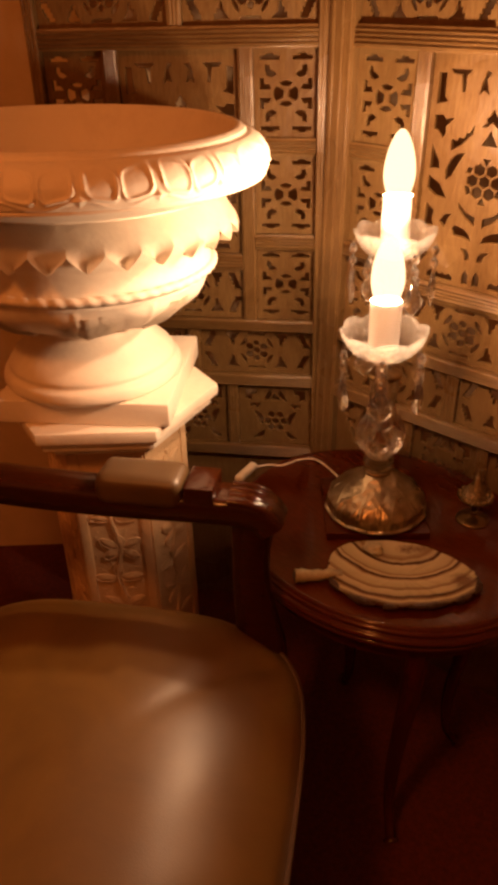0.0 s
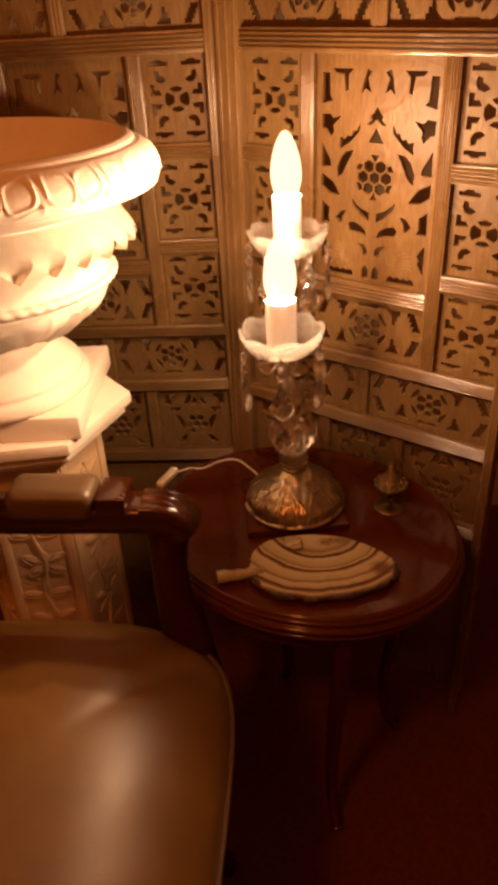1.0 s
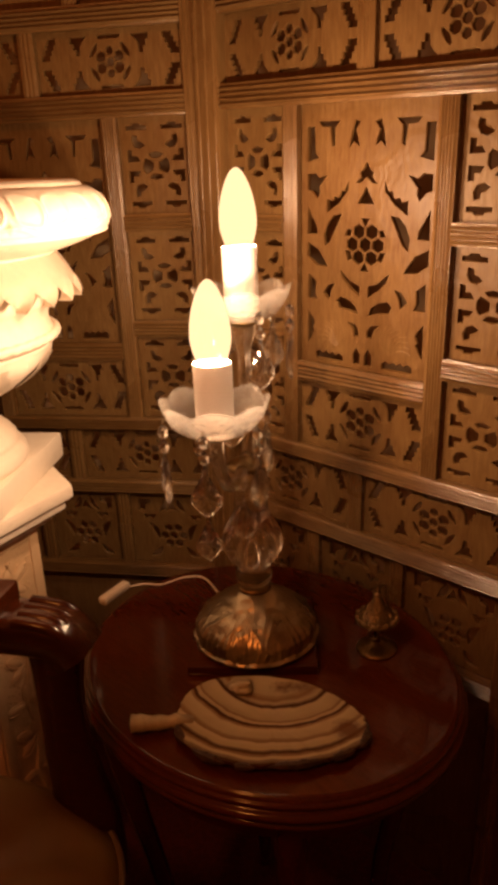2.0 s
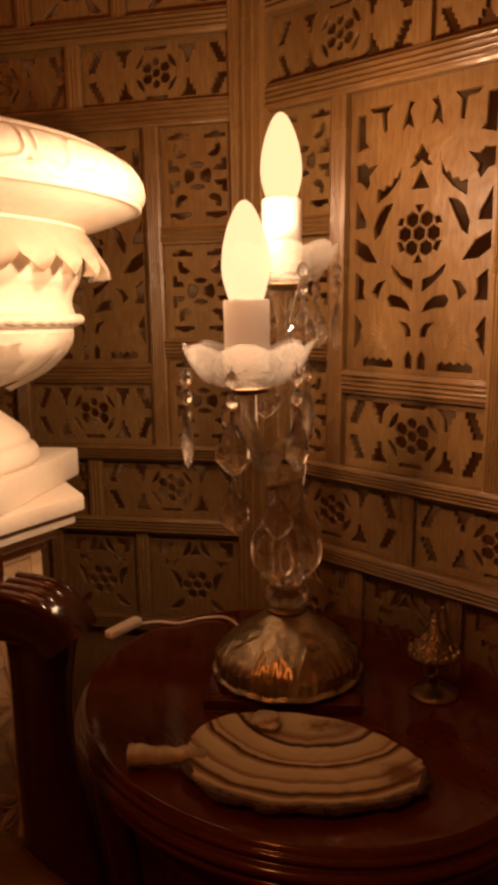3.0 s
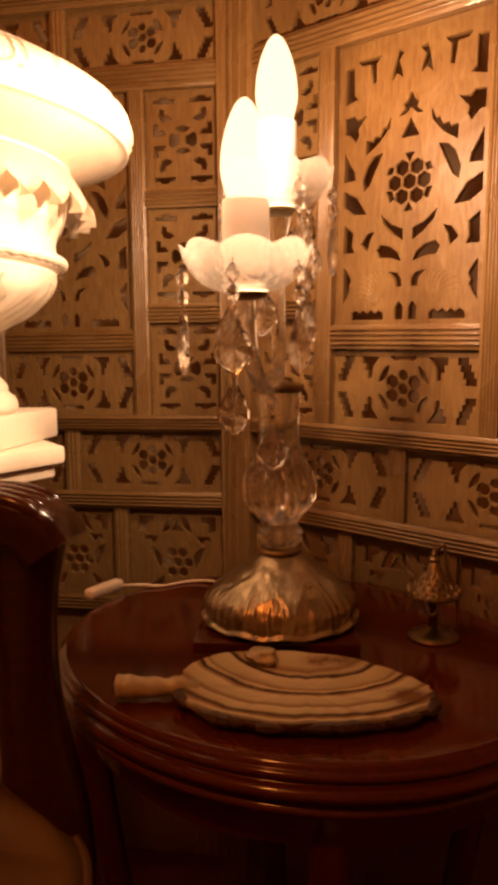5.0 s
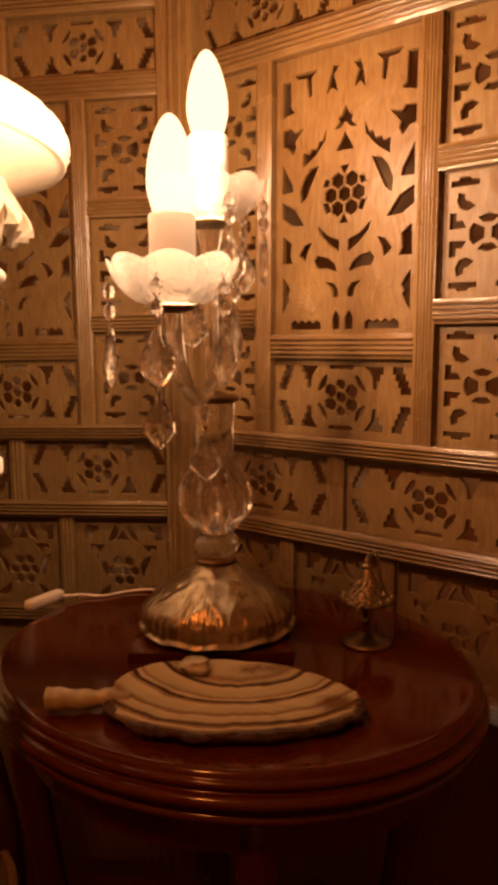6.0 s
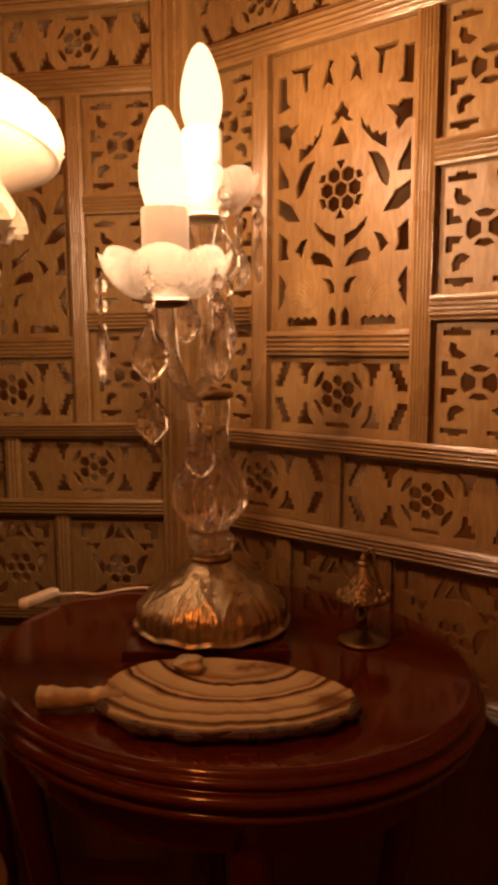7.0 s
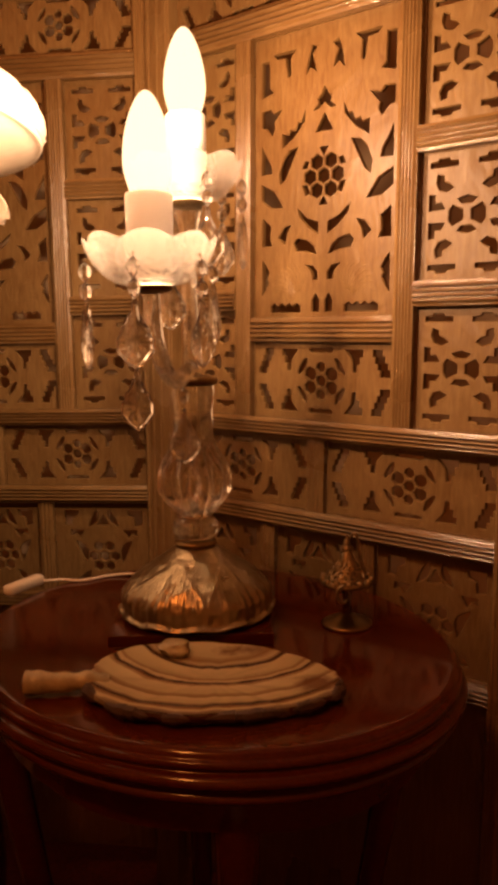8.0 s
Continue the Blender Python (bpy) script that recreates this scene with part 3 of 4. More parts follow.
screen = thing("folding_screen", (0.1646, 1.18, FLOOR), "tall brown wooden folding screen with pierced floral carving", "folding screen")
screen_leaf(screen, (-0.0365 - 0.1646, 1.1877 - 1.18, -FLOOR), -10.25, 0.0065, 0.015, 0.017)
screen_leaf(screen, (0.3348 - 0.1646, 0.9918 - 1.18, -FLOOR), -42.0, 0.0025, 0.038, 0.012, 1.3)

# ---------------------------------------------------------------- pedestal and urn
UX, UY = -0.1565, 0.9645


def hexagon(r, turn=0.0):
    return [(r * math.cos(radians(60 * k + turn)), r * math.sin(radians(60 * k + turn))) for k in range(6)]


pedestal = thing("pedestal", (-0.1435, 0.9735, FLOOR), "hexagonal plaster pedestal, tan shaft with flowers in relief", "pedestal")
part("shaft", prism(hexagon(0.097), 0.04, 0.575, 0.002), TAN, pedestal, limit=25)
part("base", prism(hexagon(0.150), 0.0, 0.045, 0.004), TAN, pedestal, limit=25)
part("neck_moulding", prism(hexagon(0.119), 0.560, 0.574, 0.003), PLASTER, pedestal, limit=25)
part("lower_slab", prism(hexagon(0.137), 0.574, 0.585, 0.003), PLASTER, pedestal, limit=25)
part("upper_slab", prism(hexagon(0.1475), 0.5875, 0.6045, 0.004), PLASTER, pedestal, limit=25)
part("slab_joint", prism(hexagon(0.128), 0.5845, 0.5880), PLASTER, pedestal, limit=25)


def relief_panel():
    """A raised border and a stem of flat four-petalled flowers, on one face of the shaft."""
    bm = bmesh.new()
    face = -0.0840
    for x in (-0.0420, 0.0420):
        box(bm, x - 0.0060, x + 0.0060, face - 0.0026, face + 0.002, 0.045, 0.556, 0.0012)
    for z in (0.050, 0.548):
        box(bm, -0.036, 0.036, face - 0.0026, face + 0.002, z - 0.005, z + 0.005, 0.0012)
    stem = curve([(0.005 * math.sin(k * 1.57), face - 0.0005, 0.06 + 0.026 * k) for k in range(19)], 4)
    tube(bm, stem, 0.0030, 6)
    for k in range(9):
        cz, cx = 0.082 + 0.052 * k, 0.004 * math.sin(k * 2.3)
        turned = ((6, 1.0), (174, 1.0), (90, 0.85)) if k % 2 else ((32, 1.0), (148, 1.0), (212, 0.85), (328, 0.85), (90, 0.7))
        for a, long in turned:
            ex, ez = math.cos(radians(a)), math.sin(radians(a))
            r = 0.0185 * long
            at = Matrix.Translation((cx + ex * r, face - 0.0004, cz + ez * r)) @ Matrix.Rotation(-radians(a), 4, "Y")
            bmesh.ops.create_icosphere(bm, subdivisions=2, radius=1.0, matrix=at @ Matrix.Diagonal((0.0150 * long, 0.0030, 0.0066, 1)))
            for side in (-1, 1):
                rim = [at @ Vector((0.0150 * long * math.cos(q), -0.0012, side * 0.0066 * math.sin(q))) for q in [math.pi * i / 8 for i in range(9)]]
                tube(bm, rim, 0.0012, 5)
    rng = random.Random(4)
    for k in range(420):
        x, z = rng.uniform(-0.034, 0.034), rng.uniform(0.06, 0.54)
        q = rng.uniform(0.0012, 0.0024)
        bmesh.ops.create_icosphere(bm, subdivisions=1, radius=1.0, matrix=Matrix.Translation((x, face, z)) @ Matrix.Diagonal((q, 0.0009, q, 1)))
    return bm


relief = mesh_of("relief", relief_panel(), TAN)
for k in range(6):
    part("relief", relief, TAN, pedestal, turn=60 * k)

urn = thing("garden_urn", (UX, UY, 0.6945), "large cream plaster garden urn with leaf collar and rounded rim", "urn", turn=-2.4)
bm = bmesh.new()
box(bm, -0.109, 0.109, -0.108, 0.108, 0.0, 0.0315, 0.004)
bmesh.ops.rotate(bm, cent=(0, 0, 0), matrix=Matrix.Rotation(radians(-5.0), 3, "Z"), verts=bm.verts[:])
bmesh.ops.translate(bm, vec=(0.009, 0.010, 0), verts=bm.verts[:])
part("plinth", bm, PLASTER, urn)
part("foot", lathe(smooth_profile([(0.110, 0.031), (0.1150, 0.036), (0.1130, 0.046), (0.1065, 0.052), (0.1055, 0.058), (0.0985, 0.067), (0.0870, 0.0765), (0.0740, 0.0875), (0.0660, 0.0980), (0.0645, 0.1080)], 4), 72), PLASTER, urn)


def lean(bm):
    """The bowl stands a little askew on its foot."""
    bmesh.ops.rotate(bm, cent=(0, 0, 0.10), matrix=Matrix.Rotation(radians(1.35), 3, "Y") @ Matrix.Rotation(radians(-0.6), 3, "X"), verts=bm.verts[:])
    return bm


def bowl_swell(a, k, r, z):
    """Low leaves on the underside of the bowl."""
    if 0.108 < z < 0.164:
        t = (z - 0.108) / 0.056
        u = abs((a * 11 / (2 * math.pi)) % 1.0 - 0.5) * 2
        r += 0.0045 * math.sin(math.pi * t) * max(0.0, 1 - (u / (0.35 + 0.6 * t)) ** 2) + 0.0012 * math.exp(-(u / 0.08) ** 2)
    return r, z


bowl_out = smooth_profile([(0.055, 0.104), (0.077, 0.1105), (0.100, 0.1185), (0.1180, 0.1265), (0.1355, 0.1395), (0.1475, 0.1510), (0.1545, 0.1650), (0.1550, 0.1690), (0.1600, 0.1725), (0.1615, 0.1780), (0.1565, 0.1840), (0.1540, 0.1950), (0.1570, 0.2060), (0.1625, 0.2160), (0.1665, 0.2400), (0.1690, 0.2640)], 6)
bowl_in = [(0.158, 0.266), (0.152, 0.235), (0.140, 0.190), (0.118, 0.150), (0.070, 0.128), (0.02, 0.124)]
part("bowl", lean(lathe(bowl_out + bowl_in, 384, bowl_swell)), PLASTER, urn)


def rim_swell(a, k, r, z):
    """Paired lobes with a lozenge between the pairs, in low relief on the rim's face."""
    if r > 0.205 and 0.2850 < z < 0.324:
        u = (a * 19 / (2 * math.pi)) % 1.0 - 0.5
        v = (z - 0.3045) / 0.0195
        side = 0.205 - 0.05 * max(0.0, -v)
        d = (abs((abs(u) - 0.225) / side) ** 5 + abs((v + 0.75 * (0.225 - abs(u)) - 0.20) / 0.68) ** 4) ** 0.22
        g = 1.1 * math.exp(-((d - 1.0) / 0.13) ** 2) + 0.2 * max(0.0, 1 - d * 1.25)
        w = abs(u) - 0.5
        g += 1.2 * max(0.0, 1 - abs(w) / 0.085 - abs(v + 0.50) / 0.36)
        g += 0.8 * math.exp(-((v + 0.72 + 0.25 * math.cos(2 * math.pi * u)) / 0.09) ** 2)
        r += 0.0016 * g * min(1.0, 3.0 * max(0.0, 1 - abs(v)))
    return r, z


rim = smooth_profile([(0.168, 0.2630), (0.180, 0.2660), (0.194, 0.2705), (0.207, 0.2755), (0.2180, 0.2806), (0.2232, 0.2815), (0.2245, 0.2835), (0.2240, 0.2860), (0.2255, 0.2875), (0.2264, 0.2930), (0.2266, 0.2985), (0.2245, 0.3075), (0.2180, 0.3170), (0.2085, 0.3240), (0.2015, 0.3262), (0.1985, 0.3295), (0.1910, 0.3322), (0.1860, 0.3285), (0.1780, 0.3060), (0.1600, 0.2660)], 7)
part("rim", lean(lathe(rim, 1045, rim_swell, caps=False)), PLASTER, urn)


def collar():
    """Leaves that hang in a ring under the rim, curling outwards at their tips."""
    bm = bmesh.new()
    n, rows, across = 31, 16, 11
    for k in range(n):
        a0 = 2 * math.pi * (k + 0.5) / n
        grid = []
        for i in range(rows):
            t = i / (rows - 1)
            z = 0.2650 - 0.0480 * t - 0.003 * math.sin(math.pi * t)
            base = 0.1660 + 0.0195 * math.sin(math.pi * min(0.70 * t, 1)) + 0.006 * max(0.0, t - 0.6)
            w = max(0.0, (t - 0.45) / 0.55)
            half = math.pi / n * (1.0 if t < 0.62 else max(0.03, 1 - (t - 0.62) / 0.385))
            row = []
            for j in range(across):
                s = 2 * j / (across - 1) - 1
                r = base + 0.0145 * w * (s * s - 0.40)
                row.append(bm.verts.new((r * math.cos(a0 + s * half), r * math.sin(a0 + s * half), z)))
            grid.append(row)
        for p, q in zip(grid, grid[1:]):
            for j in range(across - 1):
                bm.faces.new((p[j], p[j + 1], q[j + 1], q[j]))
    bmesh.ops.solidify(bm, geom=bm.faces[:], thickness=0.005)
    return bm


def acanthus(turn):
    """One leaf that hugs the underside of the bowl and curls down at its tip."""
    bm = bmesh.new()
    line = smooth_profile([(0.151, 0.1600), (0.142, 0.1460), (0.124, 0.1295), (0.103, 0.1185), (0.088, 0.1110)], 4)
    grid = []
    for i, (r, z) in enumerate(line):
        t = i / (len(line) - 1)
        half = 0.030 * math.sin(math.pi * min(1.0, 0.18 + 0.82 * t)) ** 0.7 + 0.0015
        grid.append([bm.verts.new((r + 0.003 - 0.004 * abs(s) + 0.001 * math.cos(9 * s), half * s * (1 + 0.10 * math.cos(22 * t)), z - 0.004 + 0.003 * abs(s))) for s in [j / 5 - 1 for j in range(11)]])
    for p, q in zip(grid, grid[1:]):
        for j in range(10):
            bm.faces.new((p[j], p[j + 1], q[j + 1], q[j]))
    bmesh.ops.solidify(bm, geom=bm.faces[:], thickness=0.005)
    bmesh.ops.rotate(bm, cent=(0, 0, 0), matrix=Matrix.Rotation(radians(turn), 3, "Z"), verts=bm.verts[:])
    return lean(bm)


def rope(r, z, w, turns):
    bm = bmesh.new()
    n, m = 360, 10
    rings = []
    for i in range(n):
        a = 2 * math.pi * i / n
        ring = []
        for j in range(m):
            b = 2 * math.pi * j / m
            q = w * (0.80 + 0.30 * abs(math.sin(turns * a / 2 + b / 2)))
            ring.append(bm.verts.new(((r + q * math.cos(b)) * math.cos(a), (r + q * math.cos(b)) * math.sin(a), z + q * math.sin(b))))
        rings.append(ring)
    for i in range(n):
        p, q = rings[i], rings[(i + 1) % n]
        for j in range(m):
            bm.faces.new((p[j], q[j], q[(j + 1) % m], p[(j + 1) % m]))
    return bm


part("rope_band", lean(rope(0.1605, 0.1778, 0.0050, 60)), PLASTER, urn)
part("leaf_collar", lean(collar()), PLASTER, urn, limit=60)
for k in range(8):
    part("acanthus_leaf", acanthus(45 * k + 12), PLASTER, urn, limit=60)

# ---------------------------------------------------------------- side table
TX, TY, TOP = 0.2150, 0.8420, 0.5475
WIDE, OVAL = 1.10, 0.855
table = thing("side_table", (TX, TY, FLOOR), "dark polished mahogany oval side table with moulded edge", "table", turn=-50.0)
H = TOP - FLOOR
edge = smooth_profile([(0.120, H - 0.034), (0.178, H - 0.034), (0.1875, H - 0.0330), (0.1905, H - 0.0300), (0.1895, H - 0.0270), (0.1870, H - 0.0252), (0.1873, H - 0.0238), (0.1925, H - 0.0215), (0.1945, H - 0.0180), (0.1928, H - 0.0146), (0.1892, H - 0.0126), (0.1890, H - 0.0112), (0.1908, H - 0.0088), (0.1902, H - 0.0062), (0.1880, H - 0.0048), (0.1872, H - 0.0030), (0.1850, H - 0.0008), (0.180, H), (0.150, H)], 5)
part("tabletop", lathe([(r * WIDE, z) for r, z in edge], 160, sy=OVAL), MAHOGANY, table, limit=50)


def apron():
    bm = bmesh.new()
    n = 128
    rings = []
    for r in (0.184, 0.170):
        lo = [bm.verts.new((r * math.cos(2 * math.pi * i / n), OVAL * r * math.sin(2 * math.pi * i / n), H - 0.072 + 0.014 * math.cos(8 * math.pi * i / n) ** 2 - 0.006 * math.cos(16 * math.pi * i / n))) for i in range(n)]
        hi = [bm.verts.new((r * math.cos(2 * math.pi * i / n), OVAL * r * math.sin(2 * math.pi * i / n), H - 0.0345)) for i in range(n)]
        rings.append((lo, hi))
    (a, b), (c, d) = rings
    for i in range(n):
        j = (i + 1) % n
        bm.faces.new((a[i], a[j], b[j], b[i]))
        bm.faces.new((c[j], c[i], d[i], d[j]))
        bm.faces.new((a[j], a[i], c[i], c[j]))
        bm.faces.new((b[i], b[j], d[j], d[i]))
    return bm


part("apron", apron(), MAHOGANY, table)
legmesh = mesh_of("leg", tube(bmesh.new(), curve([(0.150, 0, H - 0.03), (0.164, 0, H - 0.075), (0.152, 0, H - 0.17), (0.126, 0, H - 0.32), (0.128, 0, 0.05), (0.146, 0, 0.012), (0.152, 0, 0.006)], 5), [0.017 - 0.010 * min(1, k / 22) + (0.004 if k > 26 else 0) for k in range(31)], 12), MAHOGANY)
for a in (55, 145, 235, 325):
    part("leg", legmesh, MAHOGANY, table, turn=a)

# ---------------------------------------------------------------- lamp
LX, LY = 0.2066, 0.8644
lamp = thing("candle_lamp", (LX, LY, TOP + 0.0105), "lit two-light crystal candlestick lamp with glass drops, on a wooden block", "table lamp")
bm = bmesh.new()
box(bm, -0.0675, 0.0625, -0.056, 0.074, 0.0, 0.0100, 0.0015)
solid("wooden_block", bm, MAHOGANY, (LX, LY, TOP), "flat dark square wooden block under the lamp", "wooden block", turn=-3)


def foot_swell(a, k, r, z):
    """Scalloped edge, fine ribs near it and broad leaves higher up."""
    w = max(0.0, min(1.0, (r - 0.052) / 0.012))
    rib = 0.008 * math.exp(-((r - 0.0605) / 0.0035) ** 2) * math.cos(48 * a)
    u = (a * 5 / (2 * math.pi) + 0.15) % 1.0 - 0.5
    t = max(0.0, min(1.0, (0.0450 - z) / 0.030))
    edge_line = abs(abs(u) - 0.46 * math.sin(math.pi * (0.10 + 0.55 * t))) / 0.035
    vein = abs(math.sin(9 * math.pi * (t - 0.9 * abs(u)))) ** 6
    leafy = math.sin(math.pi * t) ** 0.5 * (0.034 * math.exp(-edge_line ** 2) + 0.026 * math.exp(-(u / 0.022) ** 2) + 0.016 * vein * (abs(u) < 0.40))
    return r * (1 + 0.016 * w * math.cos(12 * a) + rib + leafy), z + 0.0012 * w * math.cos(12 * a)


foot = smooth_profile([(0.058, 0.0012), (0.0632, 0.0026), (0.0655, 0.0040), (0.0651, 0.0054), (0.0626, 0.0075), (0.0624, 0.0130), (0.0610, 0.0210), (0.0525, 0.0310), (0.0400, 0.0405), (0.0280, 0.0490), (0.0195, 0.0550), (0.0165, 0.0570)], 6)
part("foot", lathe(foot, 384, foot_swell), FOOT_METAL, lamp, "embossed metal foot with scalloped edge", limit=60)
part("foot_ring", lathe(smooth_profile([(0.0150, 0.0565), (0.0172, 0.0575), (0.0175, 0.0600), (0.0160, 0.0615)], 3), 40), BRASS, lamp)


def facet(lobes, depth):
    def cut(a, k, r, z):
        deep = depth * math.sin(math.pi * max(0.0, min(1.0, (z - 0.084) / 0.060))) ** 0.6 + 0.02
        return r * (1 + deep * abs(math.cos(lobes * a / 2)) - deep), z

    return cut


stem = smooth_profile([(0.0150, 0.0597), (0.0150, 0.0645), (0.0180, 0.0675), (0.0195, 0.0740), (0.0175, 0.0785), (0.0150, 0.0825), (0.0200, 0.0885), (0.0290, 0.0995), (0.0315, 0.1095), (0.0300, 0.1215), (0.0240, 0.1335), (0.0190, 0.1425), (0.0170, 0.1515), (0.0165, 0.1705), (0.0180, 0.1835), (0.0180, 0.1905)], 4)
part("stem", lathe(stem, 96, facet(10, 0.18)), STEM_GLASS, lamp, "cut glass baluster stem", limit=30)
part("collar", lathe(smooth_profile([(0.017, 0.1907), (0.0205, 0.1920), (0.0210, 0.1955), (0.0185, 0.1978), (0.0100, 0.1990), (0.0065, 0.2010)], 3), 40), BRASS, lamp)
part("rod", lathe([(0.0060, 0.2045), (0.0060, 0.3080), (0.010, 0.3190), (0.0125, 0.3330), (0.0125, 0.3372)], 24), STEM_GLASS, lamp)
FX, FY = -0.0251, -0.1014
ux, uy = FX / math.hypot(FX, FY), FY / math.hypot(FX, FY)
reach = math.hypot(FX, FY)
armline = [(ux * reach * s, uy * reach * s, z) for s, z in ((0.05, 0.206), (0.25, 0.199), (0.50, 0.197), (0.78, 0.209), (0.97, 0.236), (1.0, 0.264))]
bm = bmesh.new()
cv = curve(armline, 8)
tube(bm, cv, 0.0062, 12)
part("branch", bm, STEM_GLASS, lamp)
REAR_Z, FRONT_Z = 0.3370, 0.2635


def dish_swell(a, k, r, z):
    w = max(0.0, (r - 0.016) / 0.028)
    c = abs(math.cos(4 * a))
    return r * (1 + 0.05 * w * (c - 0.5)), z + 0.0050 * w * w * (c - 0.4)


dish = smooth_profile([(0.0125, 0.0), (0.0230, 0.0012), (0.0335, 0.0075), (0.0410, 0.0175), (0.0440, 0.0270), (0.0428, 0.0278), (0.0392, 0.0195), (0.0318, 0.0105), (0.0215, 0.0048), (0.0125, 0.0036)], 4)
dish_mesh = mesh_of("drip_dish", lathe(dish, 128, dish_swell), DISH, True, 60)
def sleeve_of(top):
    return mesh_of("candle_sleeve", lathe([(0.0144, 0.0036), (0.0156, 0.0038), (0.0160, top - 0.0016), (0.0154, top), (0.0146, top - 0.0006), (0.0144, 0.0045)], 40, caps=False), SLEEVE)


LOW_TOP, HIGH_TOP = 0.0600, 0.0655
sleeve_mesh_low, sleeve_mesh_high = sleeve_of(LOW_TOP), sleeve_of(HIGH_TOP)
bulb_profile = smooth_profile([(0.0118, 0.0), (0.0132, 0.0044), (0.0158, 0.0142), (0.0165, 0.0230), (0.0153, 0.0360), (0.0118, 0.0497), (0.0067, 0.0610), (0.0027, 0.0654), (0.0006, 0.0662)], 4)
bulb_mesh = mesh_of("bulb", lathe(bulb_profile, 28), LIT)


def bead(r, h):
    return lathe([(0.0006, 0.0), (r * 0.75, -h * 0.22), (r, -h * 0.5), (r * 0.75, -h * 0.78), (0.0006, -h)], 8)


def pendant(w, h):
    """A flat shield-shaped drop: a scalloped cut border round a raised centre."""
    half = []
    for i in range(13):
        t = i / 12
        a = 0.07 + 0.43 * math.sin(math.pi * min(1.0, max(0.0, (t - 0.10) / 1.16))) ** 1.5
        if t > 0.62:
            a = 0.5 * (1 - ((t - 0.62) / 0.38) ** 2.2) + 0.03
        half.append((w * a * (1 + (0.07 if i % 2 else -0.03)), -h * t))
    out = [(0.0, 0.0)] + half + [(0.0, -h * 1.02)]
    loop = [(y, z) for y, z in out[1:-1]] + [(-y, z) for y, z in reversed(out[1:-1])]
    bm = bmesh.new()
    rings = []
    for scale, x in ((0.52, -0.0030), (0.80, -0.0022), (1.0, -0.0005), (1.0, 0.0005), (0.80, 0.0022), (0.52, 0.0030)):
        rings.append([bm.verts.new((x, y * scale, -h * 0.58 + (z + h * 0.58) * (0.30 + 0.70 * scale))) for y, z in loop])
    n = len(loop)
    for a, b in zip(rings, rings[1:]):
        for i in range(n):
            bm.faces.new((a[i], a[(i + 1) % n], b[(i + 1) % n], b[i]))
    for ring, x in ((rings[0], -0.0046), (rings[-1], 0.0046)):
        tip = bm.verts.new((x, 0.0, -h * 0.62))
        for i in range(n):
            bm.faces.new((ring[i], ring[(i + 1) % n], tip))
    return bm


BEAD = mesh_of("bead", bead(0.0046, 0.0128), CRYSTAL, False)
PENDANT = mesh_of("pendant", pendant(0.0242, 0.0435), CRYSTAL, False)
LONG = mesh_of("pendant", pendant(0.0205, 0.0400), CRYSTAL, False)


def drop(dish_ob, angle, beads, double=False, tail=True):
    """A string of beads and a pendant, hooked to the dish's edge."""
    a = radians(angle)
    r = 0.0425
    x, y, z = r * math.cos(a), r * math.sin(a), 0.0215
    bm = tube(bmesh.new(), [(x * 0.99, y * 0.99, z - 0.0045), (x * 1.03, y * 1.03, z - 0.0040), (x * 1.04, y * 1.04, z - 0.0075)], 0.0005, 6)
    string = part("crystal_drop", bm, SILVER, dish_ob, "string of faceted clear crystal drops")
    x, y, z = x * 1.04, y * 1.04, z - 0.0070
    for k in range(beads):
        hook = part("bead", BEAD, CRYSTAL, string, at=(x, y, z), turn=angle)
        z -= 0.0130
    if tail:
        part("pendant", PENDANT, CRYSTAL, string, at=(x, y, z), turn=angle)
        z -= 0.0425
    if double:
        part("pendant", LONG, CRYSTAL, string, at=(x, y, z), turn=angle + 12)


for bx, by, bz, sleeve, top, strings in (
    (FX, FY, FRONT_Z, sleeve_mesh_low, LOW_TOP, ((198, 2, False), (259, 2, True), (320, 2, False), (18, 1, False), (76, 0, False), (104, 1, False))),
    (0.0, 0.0, REAR_Z, sleeve_mesh_high, HIGH_TOP, ((170, 2, False), (230, 1, False), (290, 2, False), (345, 2, False), (50, 2, False), (110, 1, False))),
):
    d = part("drip_dish", dish_mesh, DISH, lamp, "scalloped clear glass dish", at=(bx, by, bz))
    part("cup", lathe(smooth_profile([(0.0070, -0.0055), (0.0130, -0.0035), (0.0150, -0.0010), (0.0135, -0.0004)], 3), 32), BRASS, lamp, at=(bx, by, bz))
    s = part("candle_sleeve", sleeve, SLEEVE, lamp, "cream tubular candle sleeve", at=(bx, by, bz))
    part("bulb", bulb_mesh, LIT, lamp, "glowing candle bulb", at=(bx, by, bz + top - 0.0004))
    lightbulb = bpy.data.lights.new("filament", "POINT")
    lightbulb.energy, lightbulb.color, lightbulb.shadow_soft_size = BULB_WATTS, BULB, 0.013
    glow = new("filament", lightbulb)
    glow.parent = lamp
    glow.matrix_basis = Matrix.Translation(Vector((bx, by, bz + top + 0.0245)) * S)
    for angle, beads, double in strings:
        drop(d, angle, beads, double)

# one more drop, on a hook at the stem's collar
bm = tube(bmesh.new(), [(-0.0045, -0.0185, 0.1960), (-0.0060, -0.0240, 0.1965), (-0.0062, -0.0252, 0.1900)], 0.0006, 6)
hook = part("crystal_drop", bm, SILVER, lamp, "string of faceted clear crystal drops")
part("bead", BEAD, CRYSTAL, hook, at=(-0.0062, -0.0252, 0.1905), turn=258)
part("pendant", PENDANT, CRYSTAL, hook, at=(-0.0062, -0.0330, 0.1745), turn=258)

